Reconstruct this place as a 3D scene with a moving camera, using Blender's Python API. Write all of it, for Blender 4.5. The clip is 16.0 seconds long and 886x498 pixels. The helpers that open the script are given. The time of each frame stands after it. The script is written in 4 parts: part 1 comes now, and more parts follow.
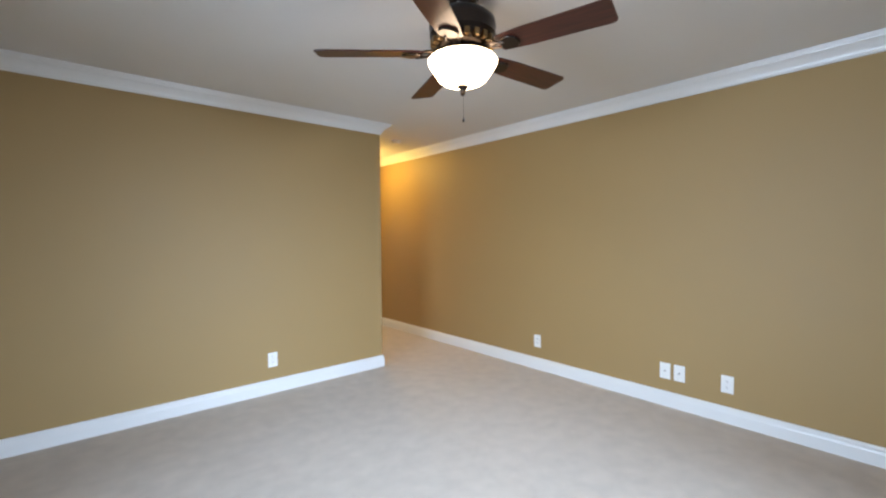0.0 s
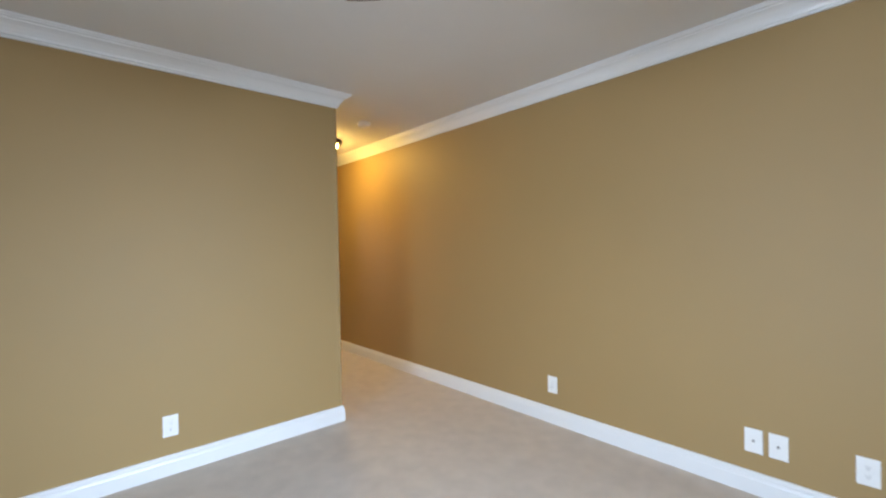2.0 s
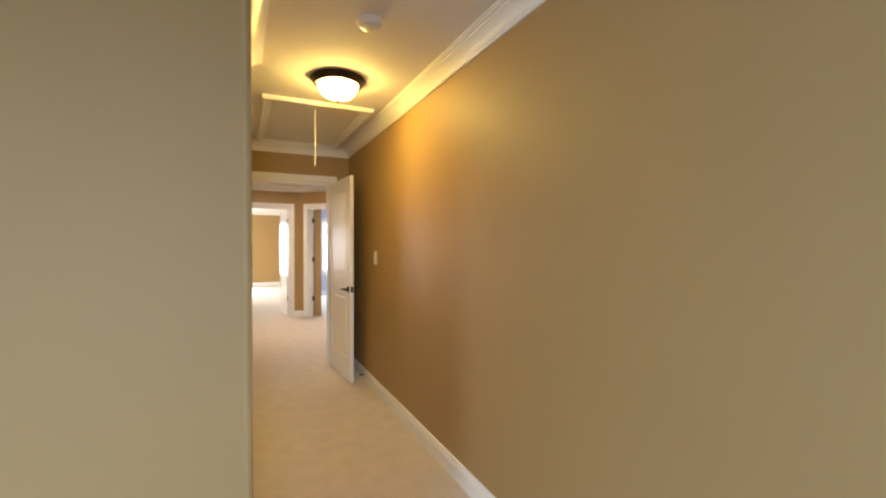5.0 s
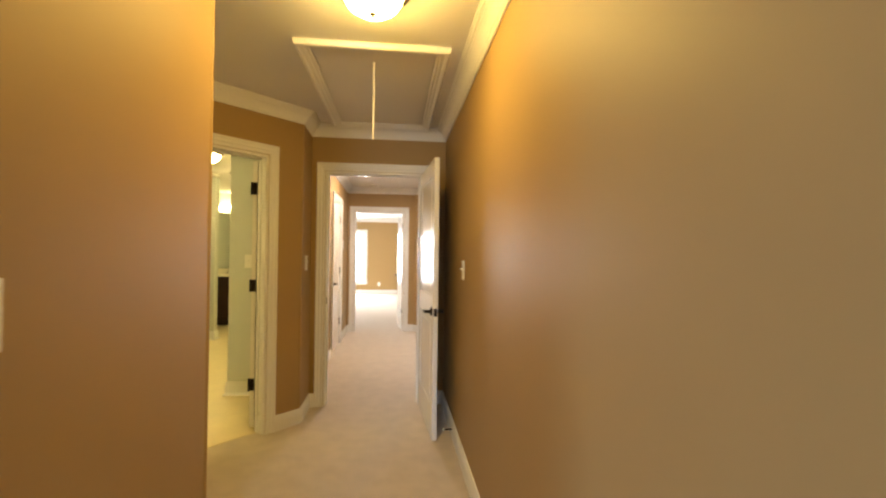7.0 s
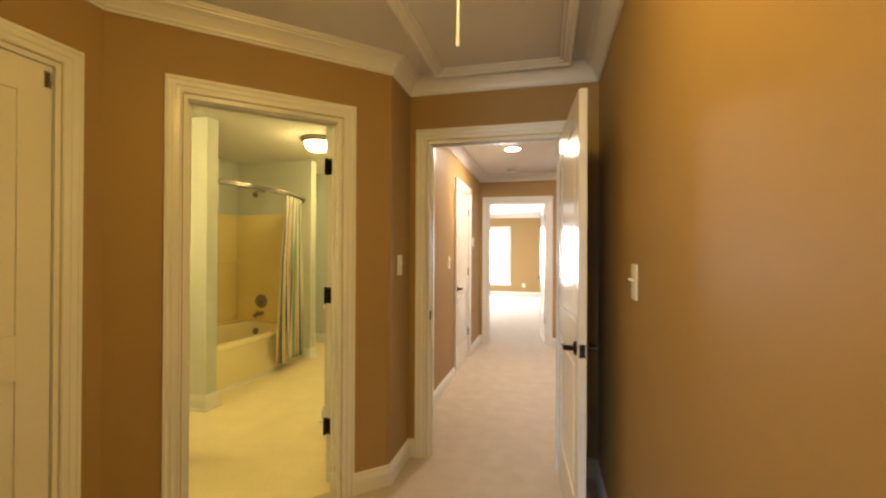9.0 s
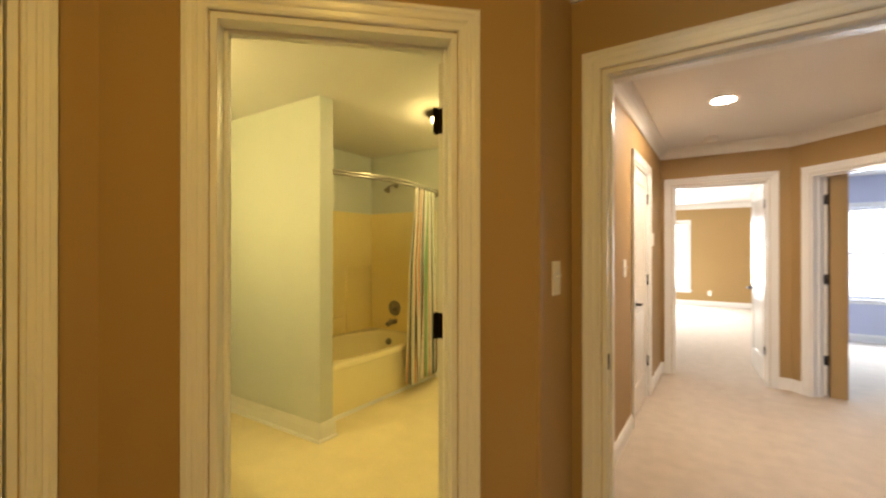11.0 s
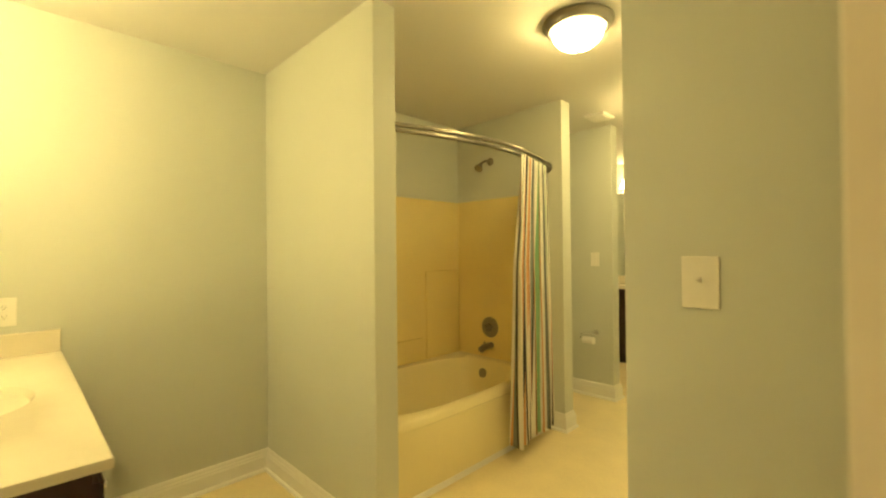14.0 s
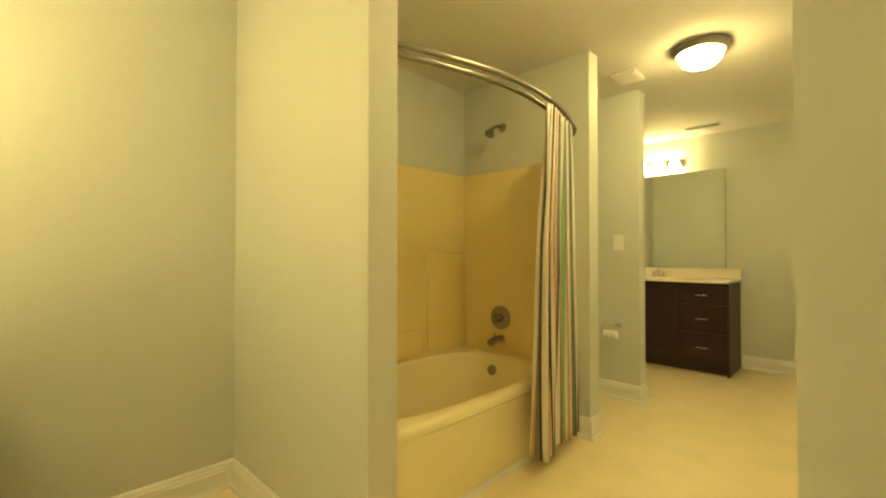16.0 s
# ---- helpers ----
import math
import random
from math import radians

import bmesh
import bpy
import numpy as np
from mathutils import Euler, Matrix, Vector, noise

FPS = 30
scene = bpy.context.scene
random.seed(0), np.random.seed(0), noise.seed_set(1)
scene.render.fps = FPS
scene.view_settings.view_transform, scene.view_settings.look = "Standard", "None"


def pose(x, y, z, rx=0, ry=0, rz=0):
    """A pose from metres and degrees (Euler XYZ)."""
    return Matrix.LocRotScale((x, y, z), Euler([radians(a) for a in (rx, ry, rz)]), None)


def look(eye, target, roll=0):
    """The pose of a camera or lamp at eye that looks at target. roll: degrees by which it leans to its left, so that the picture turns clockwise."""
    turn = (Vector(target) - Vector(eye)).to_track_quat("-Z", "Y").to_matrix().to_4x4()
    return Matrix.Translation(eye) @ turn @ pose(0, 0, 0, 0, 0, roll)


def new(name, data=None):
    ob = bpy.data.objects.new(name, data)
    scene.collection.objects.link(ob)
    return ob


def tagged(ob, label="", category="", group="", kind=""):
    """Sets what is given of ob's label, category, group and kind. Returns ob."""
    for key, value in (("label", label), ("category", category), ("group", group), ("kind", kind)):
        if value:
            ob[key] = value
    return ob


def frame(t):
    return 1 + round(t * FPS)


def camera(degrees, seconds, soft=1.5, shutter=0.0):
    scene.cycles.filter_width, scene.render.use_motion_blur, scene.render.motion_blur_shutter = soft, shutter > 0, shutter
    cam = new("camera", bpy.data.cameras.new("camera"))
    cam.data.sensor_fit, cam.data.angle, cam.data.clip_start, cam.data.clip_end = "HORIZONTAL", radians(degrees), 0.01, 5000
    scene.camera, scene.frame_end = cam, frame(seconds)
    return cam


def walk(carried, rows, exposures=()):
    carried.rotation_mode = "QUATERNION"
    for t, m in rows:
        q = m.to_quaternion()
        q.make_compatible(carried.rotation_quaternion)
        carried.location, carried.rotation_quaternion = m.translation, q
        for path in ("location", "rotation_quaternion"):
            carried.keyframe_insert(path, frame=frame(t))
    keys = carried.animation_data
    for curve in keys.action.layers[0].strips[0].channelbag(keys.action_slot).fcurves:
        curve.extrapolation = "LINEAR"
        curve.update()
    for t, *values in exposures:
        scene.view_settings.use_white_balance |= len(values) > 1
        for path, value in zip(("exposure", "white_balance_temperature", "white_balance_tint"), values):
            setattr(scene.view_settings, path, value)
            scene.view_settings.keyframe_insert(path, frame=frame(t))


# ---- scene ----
cam = camera(92.0, 16.0, soft=2.2, shutter=0.5)
PATH = [
    (0, (-3.419, -3.146, 1.328), (-2.114, -1.632, 1.260), -0.4),
    (0.5, (-3.282, -3.014, 1.305), (-1.939, -1.532, 1.304), -0.7),
    (1, (-3.085, -2.815, 1.296), (-1.735, -1.339, 1.314), -1.5),
    (1.5, (-2.862, -2.605, 1.292), (-1.520, -1.123, 1.303), -1.8),
    (2, (-2.600, -2.392, 1.289), (-1.283, -0.888, 1.274), -1.1),
    (2.5, (-2.355, -2.169, 1.312), (-1.077, -0.630, 1.295), -0.4),
    (3, (-2.068, -1.957, 1.335), (-0.881, -0.347, 1.323), -0.4),
    (5.5, (-0.918, -0.768, 1.340), (-0.176, 1.089, 1.321), -0.1),
    (6, (-0.727, -0.517, 1.333), (-0.138, 1.394, 1.320), -0.3),
    (6.5, (-0.560, -0.229, 1.334), (-0.158, 1.730, 1.337), 0.1),
    (7, (-0.438, 0.063, 1.328), (-0.216, 2.051, 1.349), 0.7),
    (7.5, (-0.346, 0.362, 1.319), (-0.306, 2.361, 1.330), 0.6),
    (8, (-0.289, 0.628, 1.316), (-0.435, 2.623, 1.332), 0.3),
    (8.5, (-0.276, 0.924, 1.320), (-0.588, 2.899, 1.329), 0.2),
    (11, (-0.650, 2.141, 1.340), (-1.750, 3.812, 1.344), 0.0),
    (11.5, (-0.781, 2.351, 1.333), (-2.013, 3.927, 1.322), -1.0),
    (12, (-0.967, 2.493, 1.336), (-2.245, 4.032, 1.344), -1.2),
    (12.5, (-1.105, 2.676, 1.323), (-2.480, 4.128, 1.343), -0.1),
    (13, (-1.241, 2.815, 1.312), (-2.637, 4.246, 1.356), 0.1),
    (13.5, (-1.373, 2.942, 1.320), (-2.798, 4.345, 1.359), 0.2),
    (14, (-1.496, 3.067, 1.310), (-2.912, 4.480, 1.328), -0.6),
    (14.5, (-1.607, 3.169, 1.277), (-3.001, 4.602, 1.282), -1.3),
    (15, (-1.721, 3.235, 1.213), (-3.089, 4.693, 1.220), -1.2),
    (15.5, (-1.805, 3.314, 1.165), (-3.195, 4.752, 1.182), -0.5),
    (16, (-1.884, 3.348, 1.139), (-3.279, 4.780, 1.167), 0.0),
]
walk(cam, [(t, look(eye, target, roll)) for t, eye, target, roll in PATH])

# ---- world and daylight ----
world = bpy.data.worlds.new("sky")
scene.world = world
world.use_nodes = True
_sky = world.node_tree.nodes.new("ShaderNodeTexSky")
_sky.sky_type = "NISHITA"
_sky.sun_disc = False
_sky.sun_elevation = radians(38)
_sky.sun_rotation = radians(20)
_bg = world.node_tree.nodes["Background"]
_bg.inputs["Strength"].default_value = 0.12
world.node_tree.links.new(_sky.outputs[0], _bg.inputs["Color"])


def window_light(name, m, w, h, power, colour, spread=160):
    """Sky light standing in a window's opening."""
    data = bpy.data.lights.new(name, "AREA")
    data.shape, data.size, data.size_y = "RECTANGLE", w, h
    data.energy, data.color, data.spread = power, colour, radians(spread)
    ob = new(name, data)
    ob.matrix_world = m
    return ob


DAY = (0.575, 0.74, 0.99)
BED_WIN = [(-2.45, -1.2)]          # in the south wall, by x
WEST_WIN = [(-2.75, -1.25)]        # in the west wall, by y
window_light("bedroom_window_light", look((-1.82, -5.14, 1.33), (-2.2, 0.5, -0.3)), 1.15, 1.35, 45, DAY, 66)
window_light("bedroom_window_light", look((-5.24, -2.0, 1.33), (0, -1.7, 0.45)), 1.4, 1.35, 54, DAY, 88)
window_light("far_room_daylight", look((-1.87, 14.13, 1.2), (-1.2, 9.0, 0.2)), 0.85, 1.55, 110, (0.95, 0.97, 1.0))
# added fill lamp at an assumed west window, brightens the far room's walls
window_light("far_room_daylight", look((-3.44, 11.6, 1.2), (-1.0, 11.2, 0.6)), 1.1, 1.5, 150, (0.95, 0.97, 1.0))
window_light("blue_room_window_light", look((1.45, 10.62, 1.3), (0.7, 7.0, 0.3)), 1.1, 1.3, 80, (0.82, 0.9, 1.0))

H = 2.42          # ceiling height
DH = 2.03         # door opening height
WARM = (1.0, 0.655, 0.16)
BATH = (1.0, 0.735, 0.26)


# ---- materials ----
def mat(name, base, rough=0.6, metal=0.0, var=0.06, scale=6.0, bump=0.0, bscale=300.0, coat=0.0, spec=0.5, blot=0.0, bdist=0.002):
    """A painted or solid surface: colour varied at two scales, fine relief."""
    m = bpy.data.materials.new(name)
    m.use_nodes = True
    nt = m.node_tree
    b = nt.nodes["Principled BSDF"]
    b.inputs["Roughness"].default_value = rough
    b.inputs["Metallic"].default_value = metal
    b.inputs["Specular IOR Level"].default_value = spec
    b.inputs["Coat Weight"].default_value = coat
    co = nt.nodes.new("ShaderNodeTexCoord")
    n1 = nt.nodes.new("ShaderNodeTexNoise")
    n1.inputs["Scale"].default_value = scale
    n1.inputs["Detail"].default_value = 6
    nt.links.new(co.outputs["Object"], n1.inputs["Vector"])
    n2 = nt.nodes.new("ShaderNodeTexNoise")
    n2.inputs["Scale"].default_value = bscale
    n2.inputs["Detail"].default_value = 3
    nt.links.new(co.outputs["Object"], n2.inputs["Vector"])
    ramp = nt.nodes.new("ShaderNodeValToRGB")
    lo, hi = 1 - var - blot, 1 + var
    ramp.color_ramp.elements[0].position, ramp.color_ramp.elements[1].position = 0.3, 0.7
    ramp.color_ramp.elements[0].color = (*(min(1, c * lo) for c in base), 1)
    ramp.color_ramp.elements[1].color = (*(min(1, c * hi) for c in base), 1)
    mix = nt.nodes.new("ShaderNodeMath")
    mix.operation = "MULTIPLY_ADD"
    mix.inputs[1].default_value = 0.35
    nt.links.new(n2.outputs["Fac"], mix.inputs[0])
    sc = nt.nodes.new("ShaderNodeMath")
    sc.operation = "MULTIPLY"
    sc.inputs[1].default_value = 0.65
    nt.links.new(n1.outputs["Fac"], sc.inputs[0])
    nt.links.new(sc.outputs[0], mix.inputs[2])
    nt.links.new(mix.outputs[0], ramp.inputs["Fac"])
    nt.links.new(ramp.outputs["Color"], b.inputs["Base Color"])
    rr = nt.nodes.new("ShaderNodeMapRange")
    rr.inputs["To Min"].default_value = max(0.02, rough - 0.06)
    rr.inputs["To Max"].default_value = min(1, rough + 0.06)
    nt.links.new(n1.outputs["Fac"], rr.inputs["Value"])
    nt.links.new(rr.outputs["Result"], b.inputs["Roughness"])
    if bump:
        bp = nt.nodes.new("ShaderNodeBump")
        bp.inputs["Strength"].default_value = bump
        bp.inputs["Distance"].default_value = bdist
        nt.links.new(n2.outputs["Fac"], bp.inputs["Height"])
        nt.links.new(bp.outputs["Normal"], b.inputs["Normal"])
    return m


def wood(name, dark, light, rough=0.35, along=(1, 12, 12)):
    m = mat(name, light, rough)
    nt = m.node_tree
    b = nt.nodes["Principled BSDF"]
    co = nt.nodes.new("ShaderNodeTexCoord")
    mp = nt.nodes.new("ShaderNodeMapping")
    mp.inputs["Scale"].default_value = along
    w = nt.nodes.new("ShaderNodeTexNoise")
    w.inputs["Scale"].default_value = 4
    w.inputs["Detail"].default_value = 8
    w.inputs["Distortion"].default_value = 0.6
    r = nt.nodes.new("ShaderNodeValToRGB")
    r.color_ramp.elements[0].position, r.color_ramp.elements[1].position = 0.32, 0.68
    r.color_ramp.elements[0].color, r.color_ramp.elements[1].color = (*dark, 1), (*light, 1)
    nt.links.new(co.outputs["Object"], mp.inputs["Vector"])
    nt.links.new(mp.outputs["Vector"], w.inputs["Vector"])
    nt.links.new(w.outputs["Fac"], r.inputs["Fac"])
    nt.links.new(r.outputs["Color"], b.inputs["Base Color"])
    return m


def glow(name, colour, strength, rough=0.3):
    m = bpy.data.materials.new(name)
    m.use_nodes = True
    b = m.node_tree.nodes["Principled BSDF"]
    b.inputs["Base Color"].default_value = (0.85, 0.83, 0.78, 1)
    b.inputs["Roughness"].default_value = rough
    b.inputs["Emission Color"].default_value = (*colour, 1)
    b.inputs["Emission Strength"].default_value = strength
    return m


def carpet_material():
    """Cut-pile carpet: fine fibre grain, trodden patches where the pile leans."""
    m = mat("beige_carpet", (0.62, 0.54, 0.45), 0.95, var=0.07, scale=9.0, bump=1.0, bscale=170, spec=0.1, blot=0.06, bdist=0.006)
    nt = m.node_tree
    b = nt.nodes["Principled BSDF"]
    b.inputs["Sheen Weight"].default_value = 0.25
    return m


TAN = mat("tan_wall_paint", (0.372, 0.245, 0.10), 0.55, var=0.03, scale=1.6, bump=0.12, bscale=420, spec=0.4)
BLUE = mat("pale_blue_wall_paint", (0.625, 0.655, 0.615), 0.5, var=0.025, scale=1.6, bump=0.12, bscale=420, spec=0.4)
LAV = mat("lavender_wall_paint", (0.50, 0.53, 0.66), 0.5, var=0.03, scale=1.6, bump=0.1, bscale=420)
CEIL = mat("white_ceiling_paint", (0.74, 0.73, 0.71), 0.85, var=0.02, scale=2.0, bump=0.2, bscale=260)
TRIM = mat("white_trim_enamel", (0.80, 0.80, 0.78), 0.30, var=0.006, scale=3, bump=0.03, bscale=90)
DOORP = mat("cream_door_enamel", (0.78, 0.76, 0.70), 0.24, var=0.008, scale=4, bump=0.05, bscale=60)
CARPET = carpet_material()
VINYL = mat("cream_vinyl_floor", (0.83, 0.72, 0.46), 0.38, var=0.05, scale=5, bump=0.06, bscale=60, blot=0.04)
BRONZE = mat("oil_rubbed_bronze", (0.035, 0.026, 0.02), 0.32, metal=0.85, var=0.2, scale=12, bump=0.04, bscale=120)
NICKEL = mat("brushed_nickel", (0.30, 0.285, 0.26), 0.30, metal=1.0, var=0.08, scale=20)
CHROME = mat("chrome", (0.75, 0.75, 0.76), 0.08, metal=1.0, var=0.03, scale=20)
BLADE = wood("dark_cherry_veneer", (0.032, 0.008, 0.005), (0.080, 0.020, 0.011), 0.33, (1.2, 14, 14))
ESPRESSO = wood("espresso_cabinet_wood", (0.016, 0.0035, 0.003), (0.032, 0.008, 0.006), 0.40, (12, 12, 1.2))
PLATE = mat("white_plastic_plate", (0.86, 0.85, 0.81), 0.35, var=0.015, scale=20)
SLOT = mat("dark_slot", (0.05, 0.045, 0.04), 0.6)
MARBLE = mat("cream_cultured_marble", (0.80, 0.75, 0.63), 0.16, var=0.05, scale=3.5, blot=0.03)
# one almond acrylic twice: the surround's shade is put into SURR's deeper yellow
SURR = mat("shaded_almond_acrylic", (0.87, 0.73, 0.35), 0.2, var=0.02, scale=2, bump=0.02, bscale=40)
ACRYL = mat("lit_almond_acrylic", (0.87, 0.79, 0.50), 0.14, var=0.02, scale=2, bump=0.02, bscale=40)
PAPER = mat("toilet_paper", (0.85, 0.84, 0.82), 0.9, bump=0.2, bscale=160)
CORD = mat("white_cord", (0.82, 0.80, 0.75), 0.7)
MIRROR = mat("silvered_mirror", (0.90, 0.92, 0.91), 0.02, metal=1.0, var=0.0)
GLOBE_HALL = glow("lit_frosted_glass_hall", WARM, 109)
GLOBE_FAN = glow("lit_frosted_glass_fan", (1.0, 0.72, 0.47), 14)
GLOBE_BATH = glow("lit_frosted_glass_bath", BATH, 70)
BULB = glow("lit_vanity_shade", BATH, 76)
BULB_FAR = glow("lit_far_vanity_shade", BATH, 52)
CAN = glow("lit_recessed_lens", (1.0, 0.78, 0.58), 800)
SKYGLOW = glow("bright_overcast_backdrop", (0.95, 0.98, 1.0), 6)


# ---- mesh helpers ----
def link(name, bm, material, smooth=False):
    me = bpy.data.meshes.new(name)
    bm.normal_update()
    bm.to_mesh(me)
    bm.free()
    for m in material if isinstance(material, (list, tuple)) else [material]:
        me.materials.append(m)
    if smooth:
        for p in me.polygons:
            p.use_smooth = True
        me.set_sharp_from_angle(angle=radians(40))
    return new(name, me)


def part(name, bm, material, parent=None, label="", smooth=False):
    """One mesh object under a thing or a part."""
    ob = link(name, bm, material, smooth)
    if parent is not None:
        ob.parent = parent
    if label:
        ob["label"] = label
    return ob


def empty(name, m, label, category, group="", kind=""):
    ob = new(name)
    ob.matrix_world = m
    return tagged(ob, label, category, group, kind)


def box(bm, x0, x1, y0, y1, z0, z1, bevel=0.0, m=None):
    r = bmesh.ops.create_cube(bm, size=1)
    vs = r["verts"]
    for v in vs:
        v.co = Vector(((x0 + x1) / 2 + v.co.x * (x1 - x0), (y0 + y1) / 2 + v.co.y * (y1 - y0), (z0 + z1) / 2 + v.co.z * (z1 - z0)))
    if bevel:
        es = list({e for v in vs for e in v.link_edges})
        out = bmesh.ops.bevel(bm, geom=es, offset=bevel, segments=2, affect="EDGES", profile=0.5)
        vs = list({v for f in out["faces"] for v in f.verts} | {v for v in vs if v.is_valid})
    if m is not None:
        bmesh.ops.transform(bm, matrix=m, verts=vs)
    return bm


def cube(x0, x1, y0, y1, z0, z1, bevel=0.0):
    return box(bmesh.new(), x0, x1, y0, y1, z0, z1, bevel)


def lathe(profile, n=40, m=None, bm=None):
    """A turned body: profile of (radius, z)."""
    bm = bm or bmesh.new()
    rings = []
    for r, z in profile:
        if r < 1e-5:
            rings.append([bm.verts.new((0, 0, z))] * n)
        else:
            rings.append([bm.verts.new((r * math.cos(2 * math.pi * i / n), r * math.sin(2 * math.pi * i / n), z)) for i in range(n)])
    made = {v for ring in rings for v in ring}
    for a, b in zip(rings, rings[1:]):
        for i in range(n):
            q = []
            for v in (a[i], a[(i + 1) % n], b[(i + 1) % n], b[i]):
                if v not in q:
                    q.append(v)
            if len(q) > 2:
                bm.faces.new(q)
    bmesh.ops.recalc_face_normals(bm, faces=bm.faces)
    if m is not None:
        bmesh.ops.transform(bm, matrix=m, verts=list(made))
    return bm


def tube(points, r, n=12, bm=None, closed=False):
    """A round bar along points."""
    bm = bm or bmesh.new()
    pts = [Vector(p) for p in points]
    rings = []
    for i, p in enumerate(pts):
        d = (pts[min(i + 1, len(pts) - 1)] - pts[max(i - 1, 0)]).normalized()
        up = Vector((0, 0, 1)) if abs(d.z) < 0.9 else Vector((1, 0, 0))
        a = d.cross(up).normalized()
        b = d.cross(a)
        rings.append([bm.verts.new(p + r * (math.cos(2 * math.pi * k / n) * a + math.sin(2 * math.pi * k / n) * b)) for k in range(n)])
    for s, t in zip(rings, rings[1:]):
        for k in range(n):
            bm.faces.new((s[k], s[(k + 1) % n], t[(k + 1) % n], t[k]))
    bm.faces.new(rings[0])
    bm.faces.new(rings[-1])
    bmesh.ops.recalc_face_normals(bm, faces=bm.faces)
    return bm


def sweep(path, profile, m=None, closed=False, bm=None):
    """A moulding along a flat path with mitred corners. profile: (offset to the path's left, height)."""
    bm = bm or bmesh.new()
    pts = [Vector(p) for p in path]
    n = len(pts)
    rings = []
    for i, p in enumerate(pts):
        dirs = []
        if closed or i > 0:
            dirs.append((p - pts[i - 1]).normalized())
        if closed or i < n - 1:
            dirs.append((pts[(i + 1) % n] - p).normalized())
        ns = [Vector((-d.y, d.x)) for d in dirs]
        k = (ns[0] + ns[-1]) / (1 + ns[0].dot(ns[-1]))
        rings.append([bm.verts.new((p.x + k.x * u, p.y + k.y * u, h)) for u, h in profile])
    c = len(profile)
    for i in range(n if closed else n - 1):
        a, b = rings[i], rings[(i + 1) % n]
        for j in range(c):
            bm.faces.new((a[j], a[(j + 1) % c], b[(j + 1) % c], b[j]))
    if not closed:
        bm.faces.new(rings[0])
        bm.faces.new(rings[-1])
    bmesh.ops.recalc_face_normals(bm, faces=bm.faces)
    if m is not None:
        bm.transform(m)
    return bm


def wall_frame(a, b):
    """Matrix from wall coordinates (along, up, out to the left) to the world, for the face that runs from a to b."""
    d = (Vector(b) - Vector(a)).normalized()
    return Matrix(((d.x, 0, -d.y, a[0]), (d.y, 0, d.x, a[1]), (0, 1, 0, 0), (0, 0, 0, 1)))


def wall(name, a, b, th, front, back, openings=(), z1=H, label="", e0=0.0, e1=0.0):
    """A wall whose front face runs from a to b with the room on its left; it is th thick behind. Openings: (s0, s1, z0, z1)."""
    bm = bmesh.new()
    length = (Vector(b) - Vector(a)).length
    s = -e0
    for o0, o1, p0, p1 in sorted(openings):
        box(bm, s, o0, 0, z1, -th, 0)
        if p0 > 0.01:
            box(bm, o0, o1, 0, p0, -th, 0)
        if p1 < z1 - 0.01:
            box(bm, o0, o1, p1, z1, -th, 0)
        s = o1
    box(bm, s, length + e1, 0, z1, -th, 0)
    bm.normal_update()
    for f in bm.faces:
        if f.normal.z < -0.5:
            f.material_index = 1
    bm.transform(wall_frame(a, b))
    bmesh.ops.recalc_face_normals(bm, faces=bm.faces)
    ob = link(name, bm, [front, back])
    return tagged(ob, label, "wall", kind="structure")


BASE = [(0, 0), (0.016, 0), (0.016, 0.074), (0.0135, 0.081), (0.0135, 0.088), (0.009, 0.095), (0.009, 0.102), (0.005, 0.110), (0, 0.113)]
BASE_SHOE = [(0, 0), (0.030, 0), (0.030, 0.008), (0.026, 0.016), (0.017, 0.020), (0.017, 0.085), (0.0135, 0.092), (0.0135, 0.100), (0.009, 0.108), (0.009, 0.116), (0.005, 0.125), (0, 0.128)]
CROWN = [(0, 0), (0, -0.098), (0.010, -0.098), (0.010, -0.086), (0.016, -0.082), (0.019, -0.070), (0.028, -0.056), (0.042, -0.040), (0.056, -0.030),
         (0.064, -0.027), (0.066, -0.019), (0.078, -0.017), (0.080, -0.010), (0.088, -0.009), (0.088, 0)]
CASING = [(0, 0), (0, 0.011), (0.0034, 0.014), (0.0085, 0.014), (0.0119, 0.011), (0.0255, 0.013), (0.0289, 0.017), (0.0374, 0.018), (0.0408, 0.015), (0.051, 0.017),
          (0.0544, 0.021), (0.0663, 0.021), (0.06885, 0.018), (0.06885, 0)]


def baseboard(points, profile=BASE, z=0.0):
    return tagged(link("baseboard", sweep(points, profile, Matrix.Translation((0, 0, z))), TRIM), "white painted wooden baseboard along the wall", "baseboard", kind="structure")


def crown(points, closed=False):
    return tagged(link("crown_moulding", sweep(points, CROWN, Matrix.Translation((0, 0, H)), closed), TRIM), "white painted crown moulding under the ceiling", "moulding", kind="structure")


